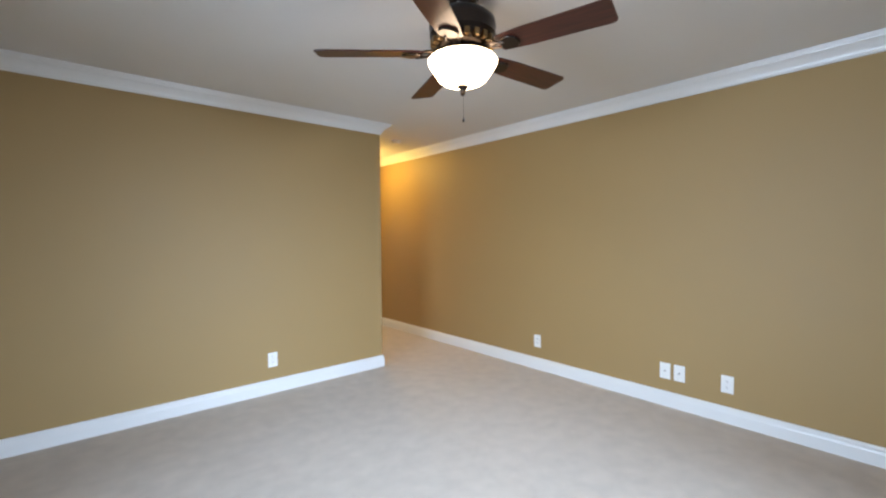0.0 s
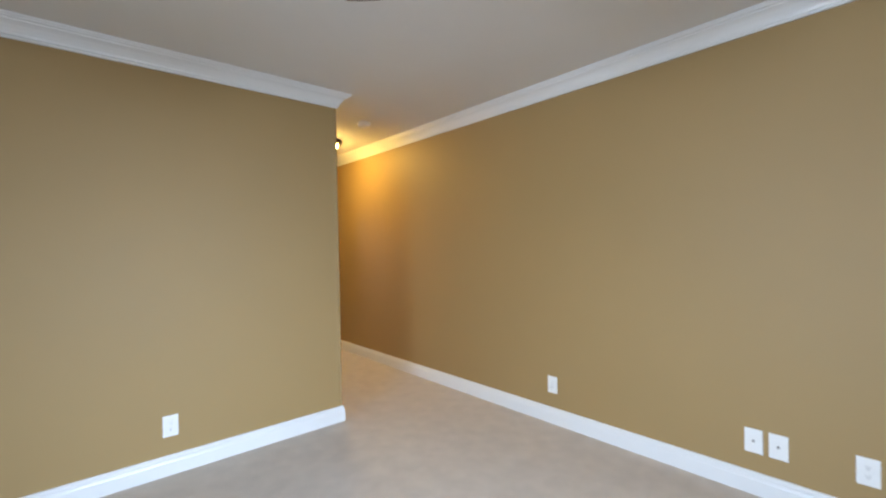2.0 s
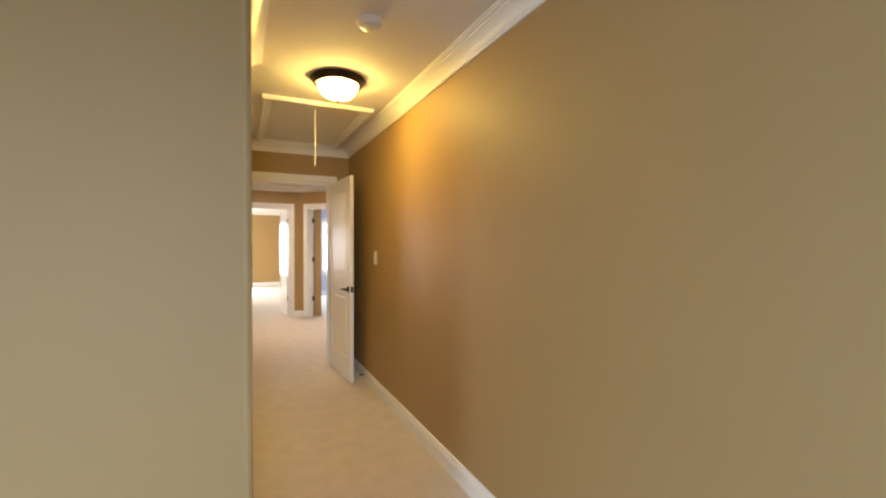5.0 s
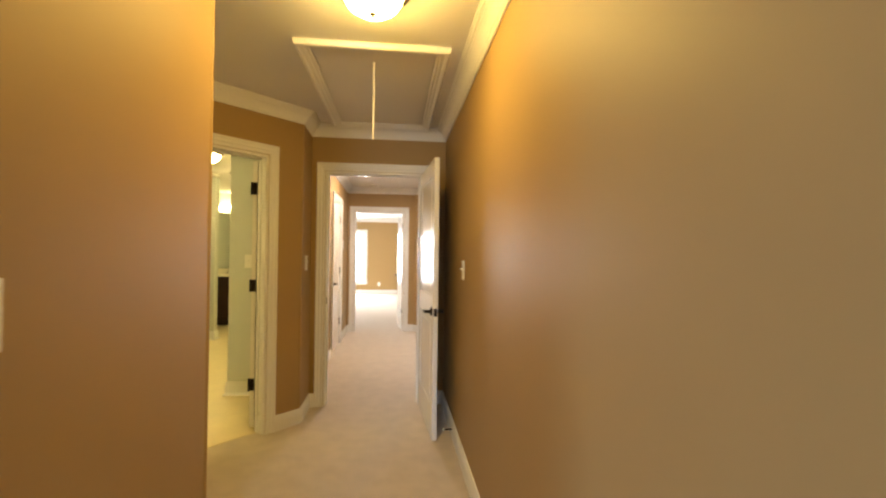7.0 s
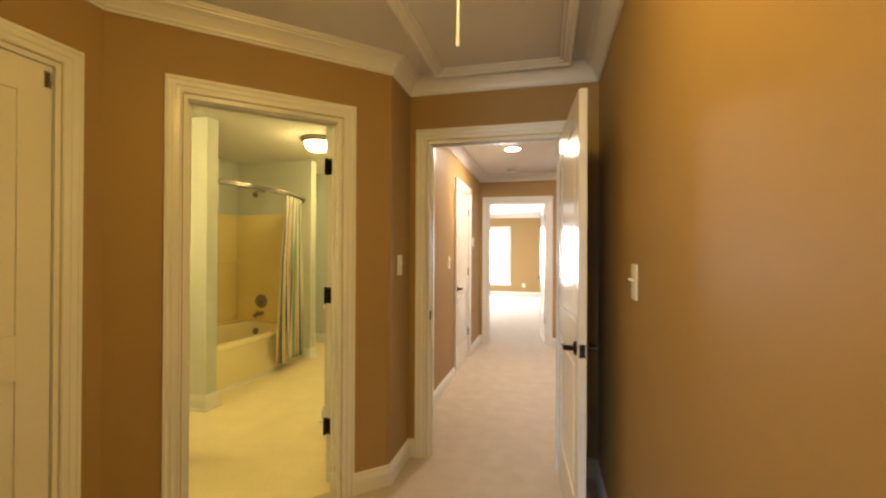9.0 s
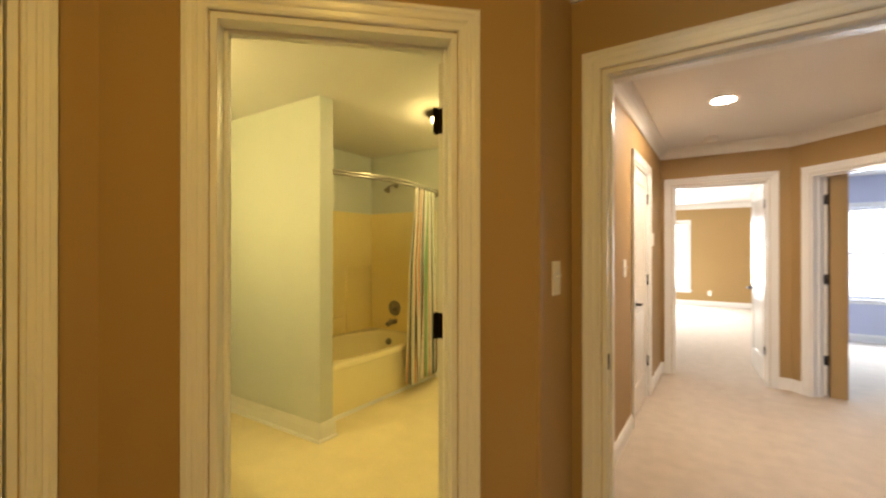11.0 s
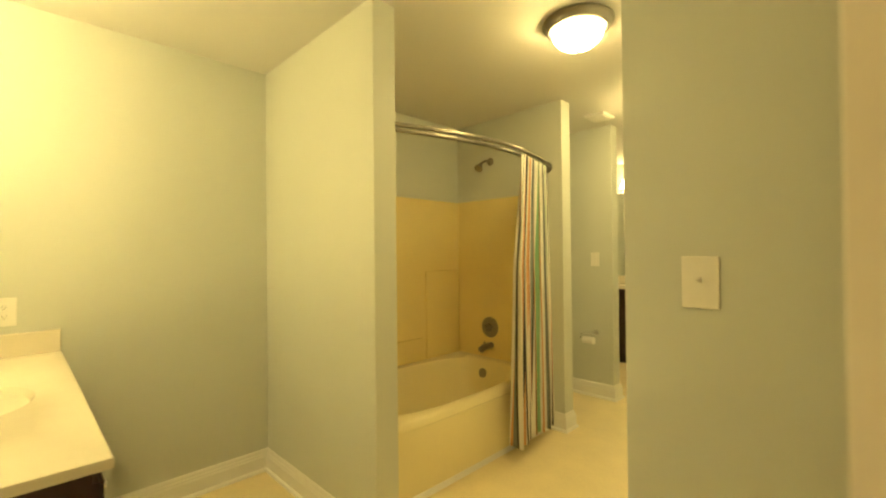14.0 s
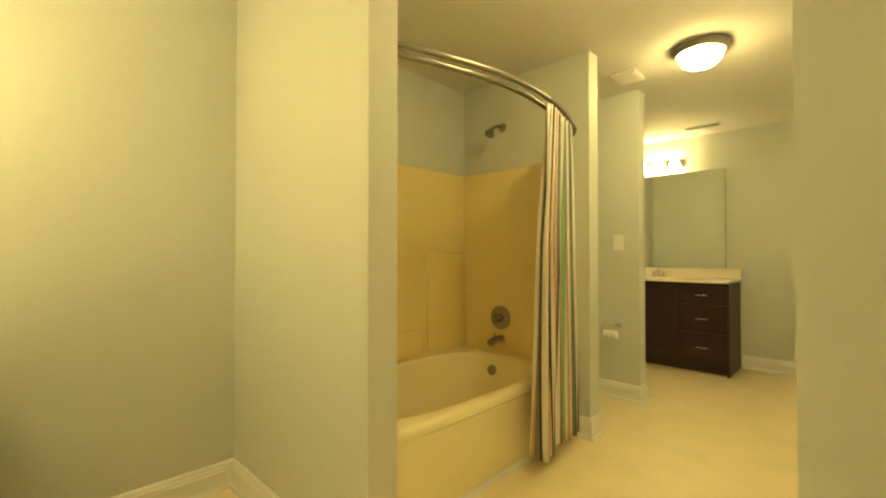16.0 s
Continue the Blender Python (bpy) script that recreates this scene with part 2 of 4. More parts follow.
def door_trim(a, b, s0, s1, th, both=True, z1=DH):
    """Jamb lining, stops and casings of a doorway in the wall whose front runs from a to b."""
    m = wall_frame(a, b)
    e = empty("door_frame", Matrix(), "white painted door frame with moulded casing", "door frame", kind="structure")
    # path runs up on the far side first, so that the left of it points away from the opening
    path = [(s0 - 0.004, 0), (s0 - 0.004, z1 + 0.004), (s1 + 0.004, z1 + 0.004), (s1 + 0.004, 0)]
    part("casing", sweep(path, CASING, m), TRIM, e)
    if both:
        back = m @ Matrix(((1, 0, 0, 0), (0, 1, 0, 0), (0, 0, -1, -th), (0, 0, 0, 1)))
        bm = sweep(path, CASING, back)
        bmesh.ops.recalc_face_normals(bm, faces=bm.faces)
        part("casing", bm, TRIM, e)
    J = 0.018
    bm = bmesh.new()
    box(bm, s0 - 0.001, s0 + J, 0, z1, -th - 0.002, 0.002)
    box(bm, s1 - J, s1 + 0.001, 0, z1, -th - 0.002, 0.002)
    box(bm, s0 + J, s1 - J, z1 - J, z1 + 0.001, -th - 0.002, 0.002)
    bm.transform(m)
    part("jamb", bm, TRIM, e)
    return e, m


def stop_strip(e, m, s0, s1, depth, z1=DH):
    """The stop against which the door closes."""
    J = 0.018
    bm = bmesh.new()
    box(bm, s0 + J, s0 + J + 0.011, 0, z1 - J, depth - 0.034, depth, 0.002)
    box(bm, s1 - J - 0.011, s1 - J, 0, z1 - J, depth - 0.034, depth, 0.002)
    box(bm, s0 + J + 0.011, s1 - J - 0.011, z1 - J - 0.011, z1 - J, depth - 0.034, depth, 0.002)
    bm.transform(m)
    part("door_stop", bm, TRIM, e)


# ---- the setting: bedroom, hall, alcove ----
T = 0.12
HALL_END = 3.85
D0, D1 = (-1.160, 3.50), (-2.10, 2.606)        # the slanting wall with the bathroom door
ALC0, ALC1 = (-2.10, 2.606), (-2.10, 1.655)
SL0, SL1 = 0.282, 1.010                      # its doorway, along the wall from D0
BX, BY, YB = -5.2, -5.1, 0.514

_bed_open = [(x0 - BX, x1 - BX, 0.62, 2.08) for x0, x1 in BED_WIN]
wall("wall_east", (0, BY), (0, HALL_END), T, TAN, TAN, label="long tan painted wall from bedroom into hall", e0=T)
wall("wall_hall_end", (0, HALL_END), (-1.160, HALL_END), T, TAN, TAN, [(0.209, 1.042, 0, DH)], label="tan painted wall with a doorway at the hall's end", e0=T)
wall("wall_hall_return", (-1.160, HALL_END), D0, T, TAN, BLUE, label="short tan painted wall beside the doorway", e0=T)
wall("wall_slant", D0, D1, 0.10, TAN, BLUE, [(SL0, SL1, 0, DH)], label="slanting brown-tan wall with the bathroom doorway")
wall("wall_alcove_west", ALC0, ALC1, T, TAN, BLUE, [(0.163, 0.842, 0, DH)], label="tan alcove wall with a closed door", e1=0.0)
wall("wall_alcove_south", ALC1, (-1.085, 1.655), T, TAN, TAN, label="tan alcove wall", e0=T)
wall("wall_hall_west", (-1.085, 1.655 - T), (-1.085, YB), T, TAN, TAN, label="tan hall wall with light switches")
wall("wall_bedroom_north", (-1.085 - T, YB), (BX, YB), T, TAN, TAN, label="tan painted bedroom wall", e1=T)
wall("wall_bedroom_west", (BX, YB), (BX, BY), T, TAN, TAN, [(YB - y1, YB - y0, 0.62, 2.08) for y0, y1 in WEST_WIN], label="tan painted bedroom wall with a window")
wall("wall_bedroom_south", (BX, BY), (0, BY), T, TAN, TAN, _bed_open, label="tan bedroom wall with a window", e0=T)
# closed space behind the alcove door
wall("wall_closet", (-2.22, 1.2), (-3.3, 1.2), T, TAN, TAN, label="closet wall")

crown([(0, BY), (0, HALL_END), (-1.160, HALL_END), D0, D1, ALC1, (-1.085, 1.655), (-1.085, YB), (BX, YB), (BX, BY)], True)


def corner_bead(x, y):
    ob = link("corner_bead", lathe([(0, 0.128), (0.016, 0.128), (0.016, H - 0.098), (0, H - 0.098)], 24, Matrix.Translation((x, y, 0))), TAN, True)
    return tagged(ob, "rounded tan painted wall corner", "wall corner", kind="structure")


corner_bead(D0[0] - 0.0125, D0[1] + 0.0055)
corner_bead(-1.085 - 0.0125, 1.655 - 0.0125)
corner_bead(-1.085 - 0.0125, YB + 0.0125)


def along(a, b, s):
    d = (Vector(b) - Vector(a)).normalized()
    return (a[0] + d.x * s, a[1] + d.y * s)


baseboard([(BX, BY), (0, BY), (0, HALL_END), (-0.135, HALL_END)])
baseboard([(-1.116, HALL_END), (-1.160, HALL_END), D0, along(D0, D1, SL0 - 0.074)])
baseboard([along(D0, D1, SL1 + 0.074), D1, (-2.10, 2.535)])
baseboard([(-2.10, 1.68), ALC1, (-1.085, 1.655), (-1.085, YB), (BX, YB), (BX, BY)])

# ---- the setting: bathroom ----
WX, EX, SY, NY = -4.122, -1.955, 2.655, 8.55
wall("wall_bath_south", (WX, SY), (-2.22, SY), T, BLUE, TAN, label="pale blue bathroom wall behind the vanity", e0=T, e1=0.04)
wall("wall_bath_pocket", (-1.280, 4.20), (EX, 4.20), T, BLUE, TAN, label="pale blue bathroom wall with a light switch", e0=0.0)
wall("wall_bath_pocket_east", (-1.279, 3.97), (-1.279, 4.32), T, BLUE, TAN, label="pale blue wall behind the open door")
wall("wall_bath_east", (EX, 4.321), (EX, NY), T, BLUE, TAN, label="pale blue bathroom wall", e1=T)
wall("wall_bath_north", (EX, NY), (WX, NY), T, BLUE, TAN, label="pale blue bathroom wall behind the far vanity", e1=T)
wall("wall_bath_west", (WX, NY), (WX, SY), T, BLUE, TAN, label="pale blue bathroom wall")


def stub(name, x1, y0, y1, label):
    ob = link(name, cube(WX, x1, y0, y1, 0, H), BLUE)
    return tagged(ob, label, "wall", kind="structure")


stub("wall_tub_partition", -3.004, 4.157, 4.276, "pale blue partition wall at the tub's foot")
stub("wall_tub_faucet", -3.085, 5.885, 6.005, "pale blue partition wall behind the tub's faucet")
stub("wall_toilet_partition", -3.10, 6.76, 6.88, "pale blue partition wall with toilet paper holder")

IN0, IN1 = (-2.20, SY), (-1.280, 3.545)
for pts in ([(-2.62, SY), IN0, along(IN0, IN1, 0.16)],
            [along(IN0, IN1, 1.09), IN1, (-1.280, 4.20), (EX, 4.20), (EX, NY), (-2.74, NY)],
            [(WX, 7.9), (WX, 6.88), (-3.10, 6.88), (-3.10, 6.76), (WX, 6.76), (WX, 6.005), (-3.085, 6.005), (-3.085, 5.885), (-3.19, 5.885)],
            [(-3.19, 4.276), (-3.004, 4.276), (-3.004, 4.157), (WX, 4.157), (WX, 3.25)]):
    baseboard(pts, BASE_SHOE, 0.004)

# ---- the setting: second hall and the rooms beyond ----
LX, FY = -1.235, 7.375
G0, G1 = (0.80, 6.455), (-0.12, 7.375)
LS = HALL_END + T
wall("wall_landing_south_east", (0.0, LS), (0.80, LS), T, TAN, TAN, label="tan landing wall", e1=T)
wall("wall_landing_south_west", (LX, LS), (-1.161, LS), T, TAN, TAN, label="tan landing wall", e0=T)
wall("wall_landing_east", (0.80, LS), G0, T, TAN, LAV, label="tan landing wall")
wall("wall_landing_slant", G0, G1, T, TAN, LAV, [(0.338, 1.122, 0, DH)], label="slanting tan wall with a doorway")
wall("wall_landing_north", G1, (LX, FY), T, TAN, TAN, [(0.163, 1.007, 0, DH)], label="tan wall with a doorway to the far room", e1=T)
wall("wall_landing_west", (LX, FY), (LX, LS), T, TAN, TAN, [(0.918, 1.702, 0, DH)], label="tan landing wall with a closed closet door")
crown([(LX, LS), (0.80, LS), G0, G1, (LX, FY)], True)
baseboard([(-0.05, LS), (0.80, LS), G0, along(G0, G1, 0.265)])
baseboard([along(G0, G1, 1.195), G1, (-0.21, FY)])
baseboard([(-1.2, FY), (LX, FY), (LX, FY - 0.845)])
baseboard([(LX, FY - 1.775), (LX, LS)])

RY = 14.2
NB = FY + T
wall("wall_far_room_north", (0.15, RY), (-3.4, RY), T, TAN, TAN, [(1.56, 2.48, 0.36, 2.0)], label="tan far room wall with a bright window", e1=T)
# the opening here is assumed, it lets the added fill lamp in
wall("wall_far_room_west", (-3.4, RY), (-3.4, 8.80), T, TAN, TAN, [(2.0, 3.2, 0.36, 2.0)], label="tan far room wall")
wall("wall_far_room_step", (-3.4, 8.80), (-1.70, 8.80), T, TAN, TAN, label="tan far room wall", e0=T)
wall("wall_far_room_south_west", (-1.70, 8.68), (-1.70, NB), T, TAN, TAN, label="tan far room wall")
wall("wall_far_room_south", (-1.70, NB), (LX - T, NB), T, TAN, TAN, label="tan far room wall", e0=T)
wall("wall_far_room_east", (0.15, 7.30), (0.15, RY), T, TAN, LAV, label="tan far room wall", e1=T)
crown([(0.15, NB), (0.15, RY), (-3.4, RY), (-3.4, 8.80), (-1.70, 8.80), (-1.70, NB)], True)
baseboard([(0.15, NB), (0.15, RY), (-3.4, RY), (-3.4, 8.80), (-1.70, 8.80), (-1.70, NB)])
wall("wall_blue_room_north", (4.0, 10.7), (0.27, 10.7), T, LAV, LAV, [(1.95, 3.13, 0.62, 1.96)], label="lavender wall with a bright window", e0=T)
wall("wall_blue_room_east", (4.0, 5.0), (4.0, 10.7), T, LAV, LAV, label="lavender wall")
wall("wall_blue_room_south", (0.92, 5.0), (4.0, 5.0), T, LAV, LAV, label="lavender wall", e1=T)
baseboard([(0.92, 5.0), (4.0, 5.0), (4.0, 10.7), (0.27, 10.7), (0.27, 7.5)])

# floors and ceiling
tagged(link("floor", cube(-5.4, 4.4, -5.8, 14.2, -0.12, 0), CARPET), "beige cut-pile carpet", "carpet", kind="structure")
bm = bmesh.new()
_poly = [(WX, SY), (-2.21, SY), (-2.155, 2.64), (-1.23, 3.54), (-1.280, 4.20), (EX, 4.20), (EX, NY), (WX, NY)]
_top = [bm.verts.new((x, y, 0.004)) for x, y in _poly]
_bot = [bm.verts.new((x, y, -0.02)) for x, y in _poly]
bm.faces.new(_top)
for i in range(len(_poly)):
    j = (i + 1) % len(_poly)
    bm.faces.new((_bot[i], _bot[j], _top[j], _top[i]))
bmesh.ops.recalc_face_normals(bm, faces=bm.faces)
tagged(link("floor_bathroom", bm, VINYL), "cream vinyl bathroom floor", "floor", kind="structure")
tagged(link("ceiling", cube(-5.4, 4.4, -5.8, 14.2, H, H + 0.1), CEIL), "flat white painted ceiling", "ceiling", kind="structure")
tagged(link("ground", cube(-60, 60, -60, 60, -0.6, -0.5), mat("lawn", (0.07, 0.10, 0.04), 0.95, var=0.3, scale=3)), "grass outside the windows", "ground", kind="structure")


# ---- windows ----
def window(name, a, b, s0, s1, z0, z1, glow_behind):
    """A double-hung sash window set in the wall whose inner face runs from a to b."""
    m = wall_frame(a, b)
    e = empty(name, Matrix(), "white double-hung window, bright with daylight", "window", kind="structure")
    path = [(s0, z0), (s0, z1), (s1, z1), (s1, z0)]
    part("window_frame", sweep(path, CASING, m, True), TRIM, e)
    bm = box(bmesh.new(), s0 - 0.1, s1 + 0.1, z0 - 0.03, z0, -0.05, 0.05, 0.004)
    bm.transform(m)
    part("window_sill", bm, TRIM, e)
    mid = (z0 + z1) / 2
    for lo, hi, d in ((z0, mid + 0.02, -0.07), (mid - 0.02, z1, -0.10)):
        bm = bmesh.new()
        box(bm, s0, s0 + 0.04, lo, hi, d - 0.03, d)
        box(bm, s1 - 0.04, s1, lo, hi, d - 0.03, d)
        box(bm, s0 + 0.04, s1 - 0.04, lo, lo + 0.04, d - 0.03, d)
        box(bm, s0 + 0.04, s1 - 0.04, hi - 0.04, hi, d - 0.03, d)
        bm.transform(m)
        part("sash", bm, TRIM, e)
    if glow_behind:
        bm = box(bmesh.new(), s0 - 0.5, s1 + 0.5, z0 - 0.4, z1 + 0.4, -0.66, -0.64)
        bm.transform(m)
        tagged(link("backdrop", bm, SKYGLOW), "plain bright overcast daylight outside the window", "backdrop", kind="structure")
    return e


for o0, o1, p0, p1 in _bed_open:
    window("window_1", (BX, BY), (0, BY), o0, o1, p0, p1, False)
for y0, y1 in WEST_WIN:
    window("window_4", (BX, YB), (BX, BY), YB - y1, YB - y0, 0.62, 2.08, False)
window("window_2", (0.15, RY), (-3.4, RY), 1.56, 2.48, 0.36, 2.0, True)
# assumed window, added around the far room's fill lamp
window("added_window", (-3.4, RY), (-3.4, 8.80), 2.0, 3.2, 0.36, 2.0, False)
window("window_3", (4.0, 10.7), (0.27, 10.7), 1.95, 3.13, 0.62, 1.96, True)


# ---- doors ----
def lever(parent, x, z, side):
    """A lever handle with a round rose; side: +1 on the face towards +y of the leaf, -1 on the other."""
    y = 0.0175 * side
    turn = pose(x, y, z, -90 * side)
    h = part("door_handle", lathe([(0, 0), (0.031, 0), (0.033, 0.004), (0.028, 0.010), (0.012, 0.014), (0.011, 0.045), (0.013, 0.052), (0, 0.056)], 24, turn), BRONZE, parent, "oil-rubbed bronze lever handle", True)
    yy = y + side * 0.048
    part("lever", tube([(x, yy, z), (x - 0.03, yy, z + 0.003), (x - 0.07, yy, z - 0.002), (x - 0.11, yy - side * 0.004, z - 0.006)], 0.0085), BRONZE, h, "", True)
    return h


def door_leaf(name, m, w, label, material=DOORP, hinges=True, handle_z=0.91, flip=1):
    """A panelled door: hinge edge at x = 0, leaf along +x, 35 mm thick about y = 0."""
    e = empty(name, m, label, "door", kind="structure")
    h0, h1 = 0.012, DH - 0.022
    bm = bmesh.new()
    f = 0.11
    ty = 0.0175
    box(bm, 0.003, f, -ty, ty, h0, h1, 0.0015)
    box(bm, w - f, w - 0.003, -ty, ty, h0, h1, 0.0015)
    for z0, z1 in ((h0, 0.24), (0.86, 1.02), (h1 - 0.12, h1)):
        box(bm, f, w - f, -ty, ty, z0, z1, 0.0)
    part("stiles_and_rails", bm, material, e)
    for z0, z1 in ((0.24, 0.86), (1.02, h1 - 0.12)):
        bm = bmesh.new()
        box(bm, f, w - f, -0.009, 0.009, z0, z1)
        box(bm, f + 0.045, w - f - 0.045, -0.0145, 0.0145, z0 + 0.045, z1 - 0.045, 0.006)
        part("panel", bm, material, e)
    if hinges:
        for z in (0.33, 1.07, 1.80):
            hg = bmesh.new()
            box(hg, -0.0005, 0.0035, -0.016, 0.0165, z - 0.045, z + 0.045, 0.001)
            box(hg, -0.026, 0.0, flip * 0.017 - 0.0012, flip * 0.017 + 0.0012, z - 0.045, z + 0.045)
            lathe([(0, -0.047), (0.007, -0.047), (0.007, 0.047), (0, 0.047)], 12, Matrix.Translation((-0.004, flip * 0.022, z)), hg)
            part("hinge", hg, BRONZE, e, "dark bronze butt hinge", True)
    lever(e, w - 0.065, handle_z, 1)
    lever(e, w - 0.065, handle_z, -1)
    lb = cube(w - 0.0035, w - 0.0022, -0.0125, 0.0125, handle_z - 0.028, handle_z + 0.028)
    part("latch_plate", lb, BRONZE, e)
    return e


def strike(e, m, s, z, depth, sign=1):
    bm = box(bmesh.new(), s - 0.0012, s + 0.0012, z - 0.03, z + 0.03, depth - 0.016, depth + 0.016, 0.0005)
    bm.transform(m)
    part("strike_plate", bm, BRONZE, e)


# hall door, swung open along the long wall
e, m = door_trim((0, HALL_END), (-1.160, HALL_END), 0.209, 1.042, T)
stop_strip(e, m, 0.209, 1.042, -0.04)
strike(e, m, 1.042 - 0.0185, 0.91, -0.02)
door_leaf("door_1", pose(-0.205, 3.855, 0, 0, 0, -86.0), 0.79, "cream panelled door standing open against the wall")
# bathroom door, swung into the bathroom's pocket
e, m = door_trim(D0, D1, SL0, SL1, 0.10)
stop_strip(e, m, SL0, SL1, -0.06)
_hx = m @ Vector((SL0 + 0.020, 0, -0.10 - 0.062))
door_leaf("door_2", pose(_hx.x, _hx.y, 0, 0, 0, 84), 0.65, "cream panelled bathroom door standing wide open", flip=1)
strike(e, m, SL1 - 0.0185, 0.91, -0.08)
# closed door of the alcove
e, m = door_trim(ALC0, ALC1, 0.163, 0.842, T)
stop_strip(e, m, 0.163, 0.842, -0.05)
_alcove_door = door_leaf("door_3", pose(-2.10 - 0.025, 2.606 - 0.163 - 0.02, 0, 0, 0, -90), 0.64, "cream panelled door with a small latch, closed", hinges=False)
_l = bmesh.new()
box(_l, -0.012, 0.012, -0.002, 0.002, -0.03, 0.03, 0.001)
tube([(0, 0.002, 0.02), (0, 0.016, 0.018), (0, 0.018, -0.015), (0, 0.008, -0.025)], 0.004, 8, _l)
_l.transform(pose(0.02, 0.0195, 1.955))
part("latch", _l, NICKEL, _alcove_door, "small nickel flip latch")
# closet door of the landing
e, m = door_trim((LX, FY), (LX, LS), 0.918, 1.702, T)
stop_strip(e, m, 0.918, 1.702, -0.05)
door_leaf("door_4", pose(LX - 0.025, FY - 0.918 - 0.02, 0, 0, 0, -90), 0.72, "cream panelled closet door, closed")
# far room door, open into the far room
e, m = door_trim(G1, (LX, FY), 0.163, 1.007, T)
stop_strip(e, m, 0.163, 1.007, -0.06)
door_leaf("door_5", pose(-0.12 - 0.163 - 0.022, FY + T + 0.005, 0, 0, 0, 95), 0.77, "white panelled door standing open into the far room", flip=-1)
# slanting doorway to the blue room
e, m = door_trim(G0, G1, 0.338, 1.122, T)
stop_strip(e, m, 0.338, 1.122, -0.06)
_hx = m @ Vector((1.122 - 0.022, 0, -T - 0.012))
door_leaf("door_6", pose(_hx.x, _hx.y, 0, 0, 0, 77), 0.72, "white panelled door standing open into the blue room", flip=-1)


# ---- ceiling fan ----
def ceiling_fan(x, y):
    e = empty("ceiling_fan", pose(x, y, H), "bronze ceiling fan with cherry blades and lit bowl", "ceiling fan")
    part("canopy", lathe([(0, 0), (0.078, 0), (0.080, -0.012), (0.070, -0.034), (0.050, -0.050), (0.040, -0.07), (0.040, -0.09), (0, -0.09)], 40), BRONZE, e, "", True)
    part("motor_housing", lathe([(0, -0.085), (0.075, -0.088), (0.118, -0.100), (0.145, -0.125), (0.152, -0.155), (0.148, -0.185), (0.150, -0.192), (0.140, -0.205), (0.132, -0.225),
                                 (0.115, -0.250), (0.095, -0.268), (0.080, -0.275), (0, -0.275)], 56), BRONZE, e, "dark bronze motor housing", True)
    brass = mat("antique_brass", (0.22, 0.14, 0.06), 0.35, metal=0.9, var=0.15)
    for k in range(20):
        part("vent_fin", box(bmesh.new(), 0.118, 0.147, -0.011, 0.011, -0.245, -0.213, 0.003, pose(0, 0, 0, 0, 0, 18 * k)), brass, e)
    part("bowl_collar", lathe([(0, -0.27), (0.10, -0.27), (0.128, -0.282), (0.128, -0.294), (0, -0.294)], 40), BRONZE, e, "", True)
    bowl = [(0.120, -0.2900), (0.150, -0.2969), (0.158, -0.3072), (0.155, -0.3210), (0.140, -0.3433), (0.126, -0.3657), (0.112, -0.3863), (0.092, -0.4018), (0.060, -0.4121), (0.028, -0.4164), (0, -0.4173)]
    part("glass_bowl", lathe(bowl, 48), GLOBE_FAN, e, "lit frosted white glass bowl", True)
    part("finial", lathe([(0, -0.414), (0.026, -0.416), (0.026, -0.422), (0.014, -0.430), (0.010, -0.440), (0.012, -0.448), (0.006, -0.460), (0, -0.462)], 20), BRONZE, e, "", True)
    ch = bmesh.new()
    for i in range(28):
        lathe([(0, -0.0015), (0.0013, 0), (0, 0.0015)], 6, Matrix.Translation((0.006, 0.003, -0.464 - i * 0.0034)), ch)
    lathe([(0, -0.012), (0.004, -0.008), (0.0035, 0.006), (0, 0.010)], 10, Matrix.Translation((0.006, 0.003, -0.566)), ch)
    part("pull_chain", ch, BRONZE, e)
    for k in range(5):
        a = 72 * k - 3.5
        iron = bmesh.new()
        box(iron, 0.10, 0.20, -0.016, 0.016, -0.268, -0.262, 0.002, pose(0, 0, 0, 0, 0, a))
        lathe([(0, -0.006), (0.040, -0.006), (0.044, 0), (0.040, 0.004), (0, 0.004)], 24, pose(0, 0, 0, 0, 0, a) @ pose(0.235, 0, -0.330 + 0.052, -11), iron)
        tube([pose(0, 0, 0, 0, 0, a) @ Vector(p) for p in ((0.12, 0.012, -0.262), (0.165, 0.03, -0.272), (0.215, 0.02, -0.282))], 0.006, 8, iron)
        tube([pose(0, 0, 0, 0, 0, a) @ Vector(p) for p in ((0.12, -0.012, -0.262), (0.165, -0.03, -0.272), (0.215, -0.02, -0.282))], 0.006, 8, iron)
        part("blade_iron", iron, BRONZE, e, "cast bronze blade bracket", True)
        b = bmesh.new()
        pts = [(0.19, -0.052), (0.30, -0.062), (0.635, -0.070), (0.655, -0.064), (0.662, -0.05), (0.662, 0.05), (0.655, 0.064), (0.635, 0.070), (0.30, 0.062), (0.19, 0.052), (0.18, 0.03), (0.18, -0.03)]
        top = [b.verts.new((px, py, 0.003)) for px, py in pts]
        bot = [b.verts.new((px, py, -0.003)) for px, py in pts]
        b.faces.new(top)
        b.faces.new(bot[::-1])
        for i in range(len(pts)):
            j = (i + 1) % len(pts)
            b.faces.new((bot[i], bot[j], top[j], top[i]))
        ob = part("blade", b, BLADE, e, "dark cherry wood blade")
        ob.matrix_local = pose(0, 0, -0.300 + 0.03, 0, 0, a) @ pose(0, 0, 0, -11)
    return e


ceiling_fan(-2.055, -1.71)


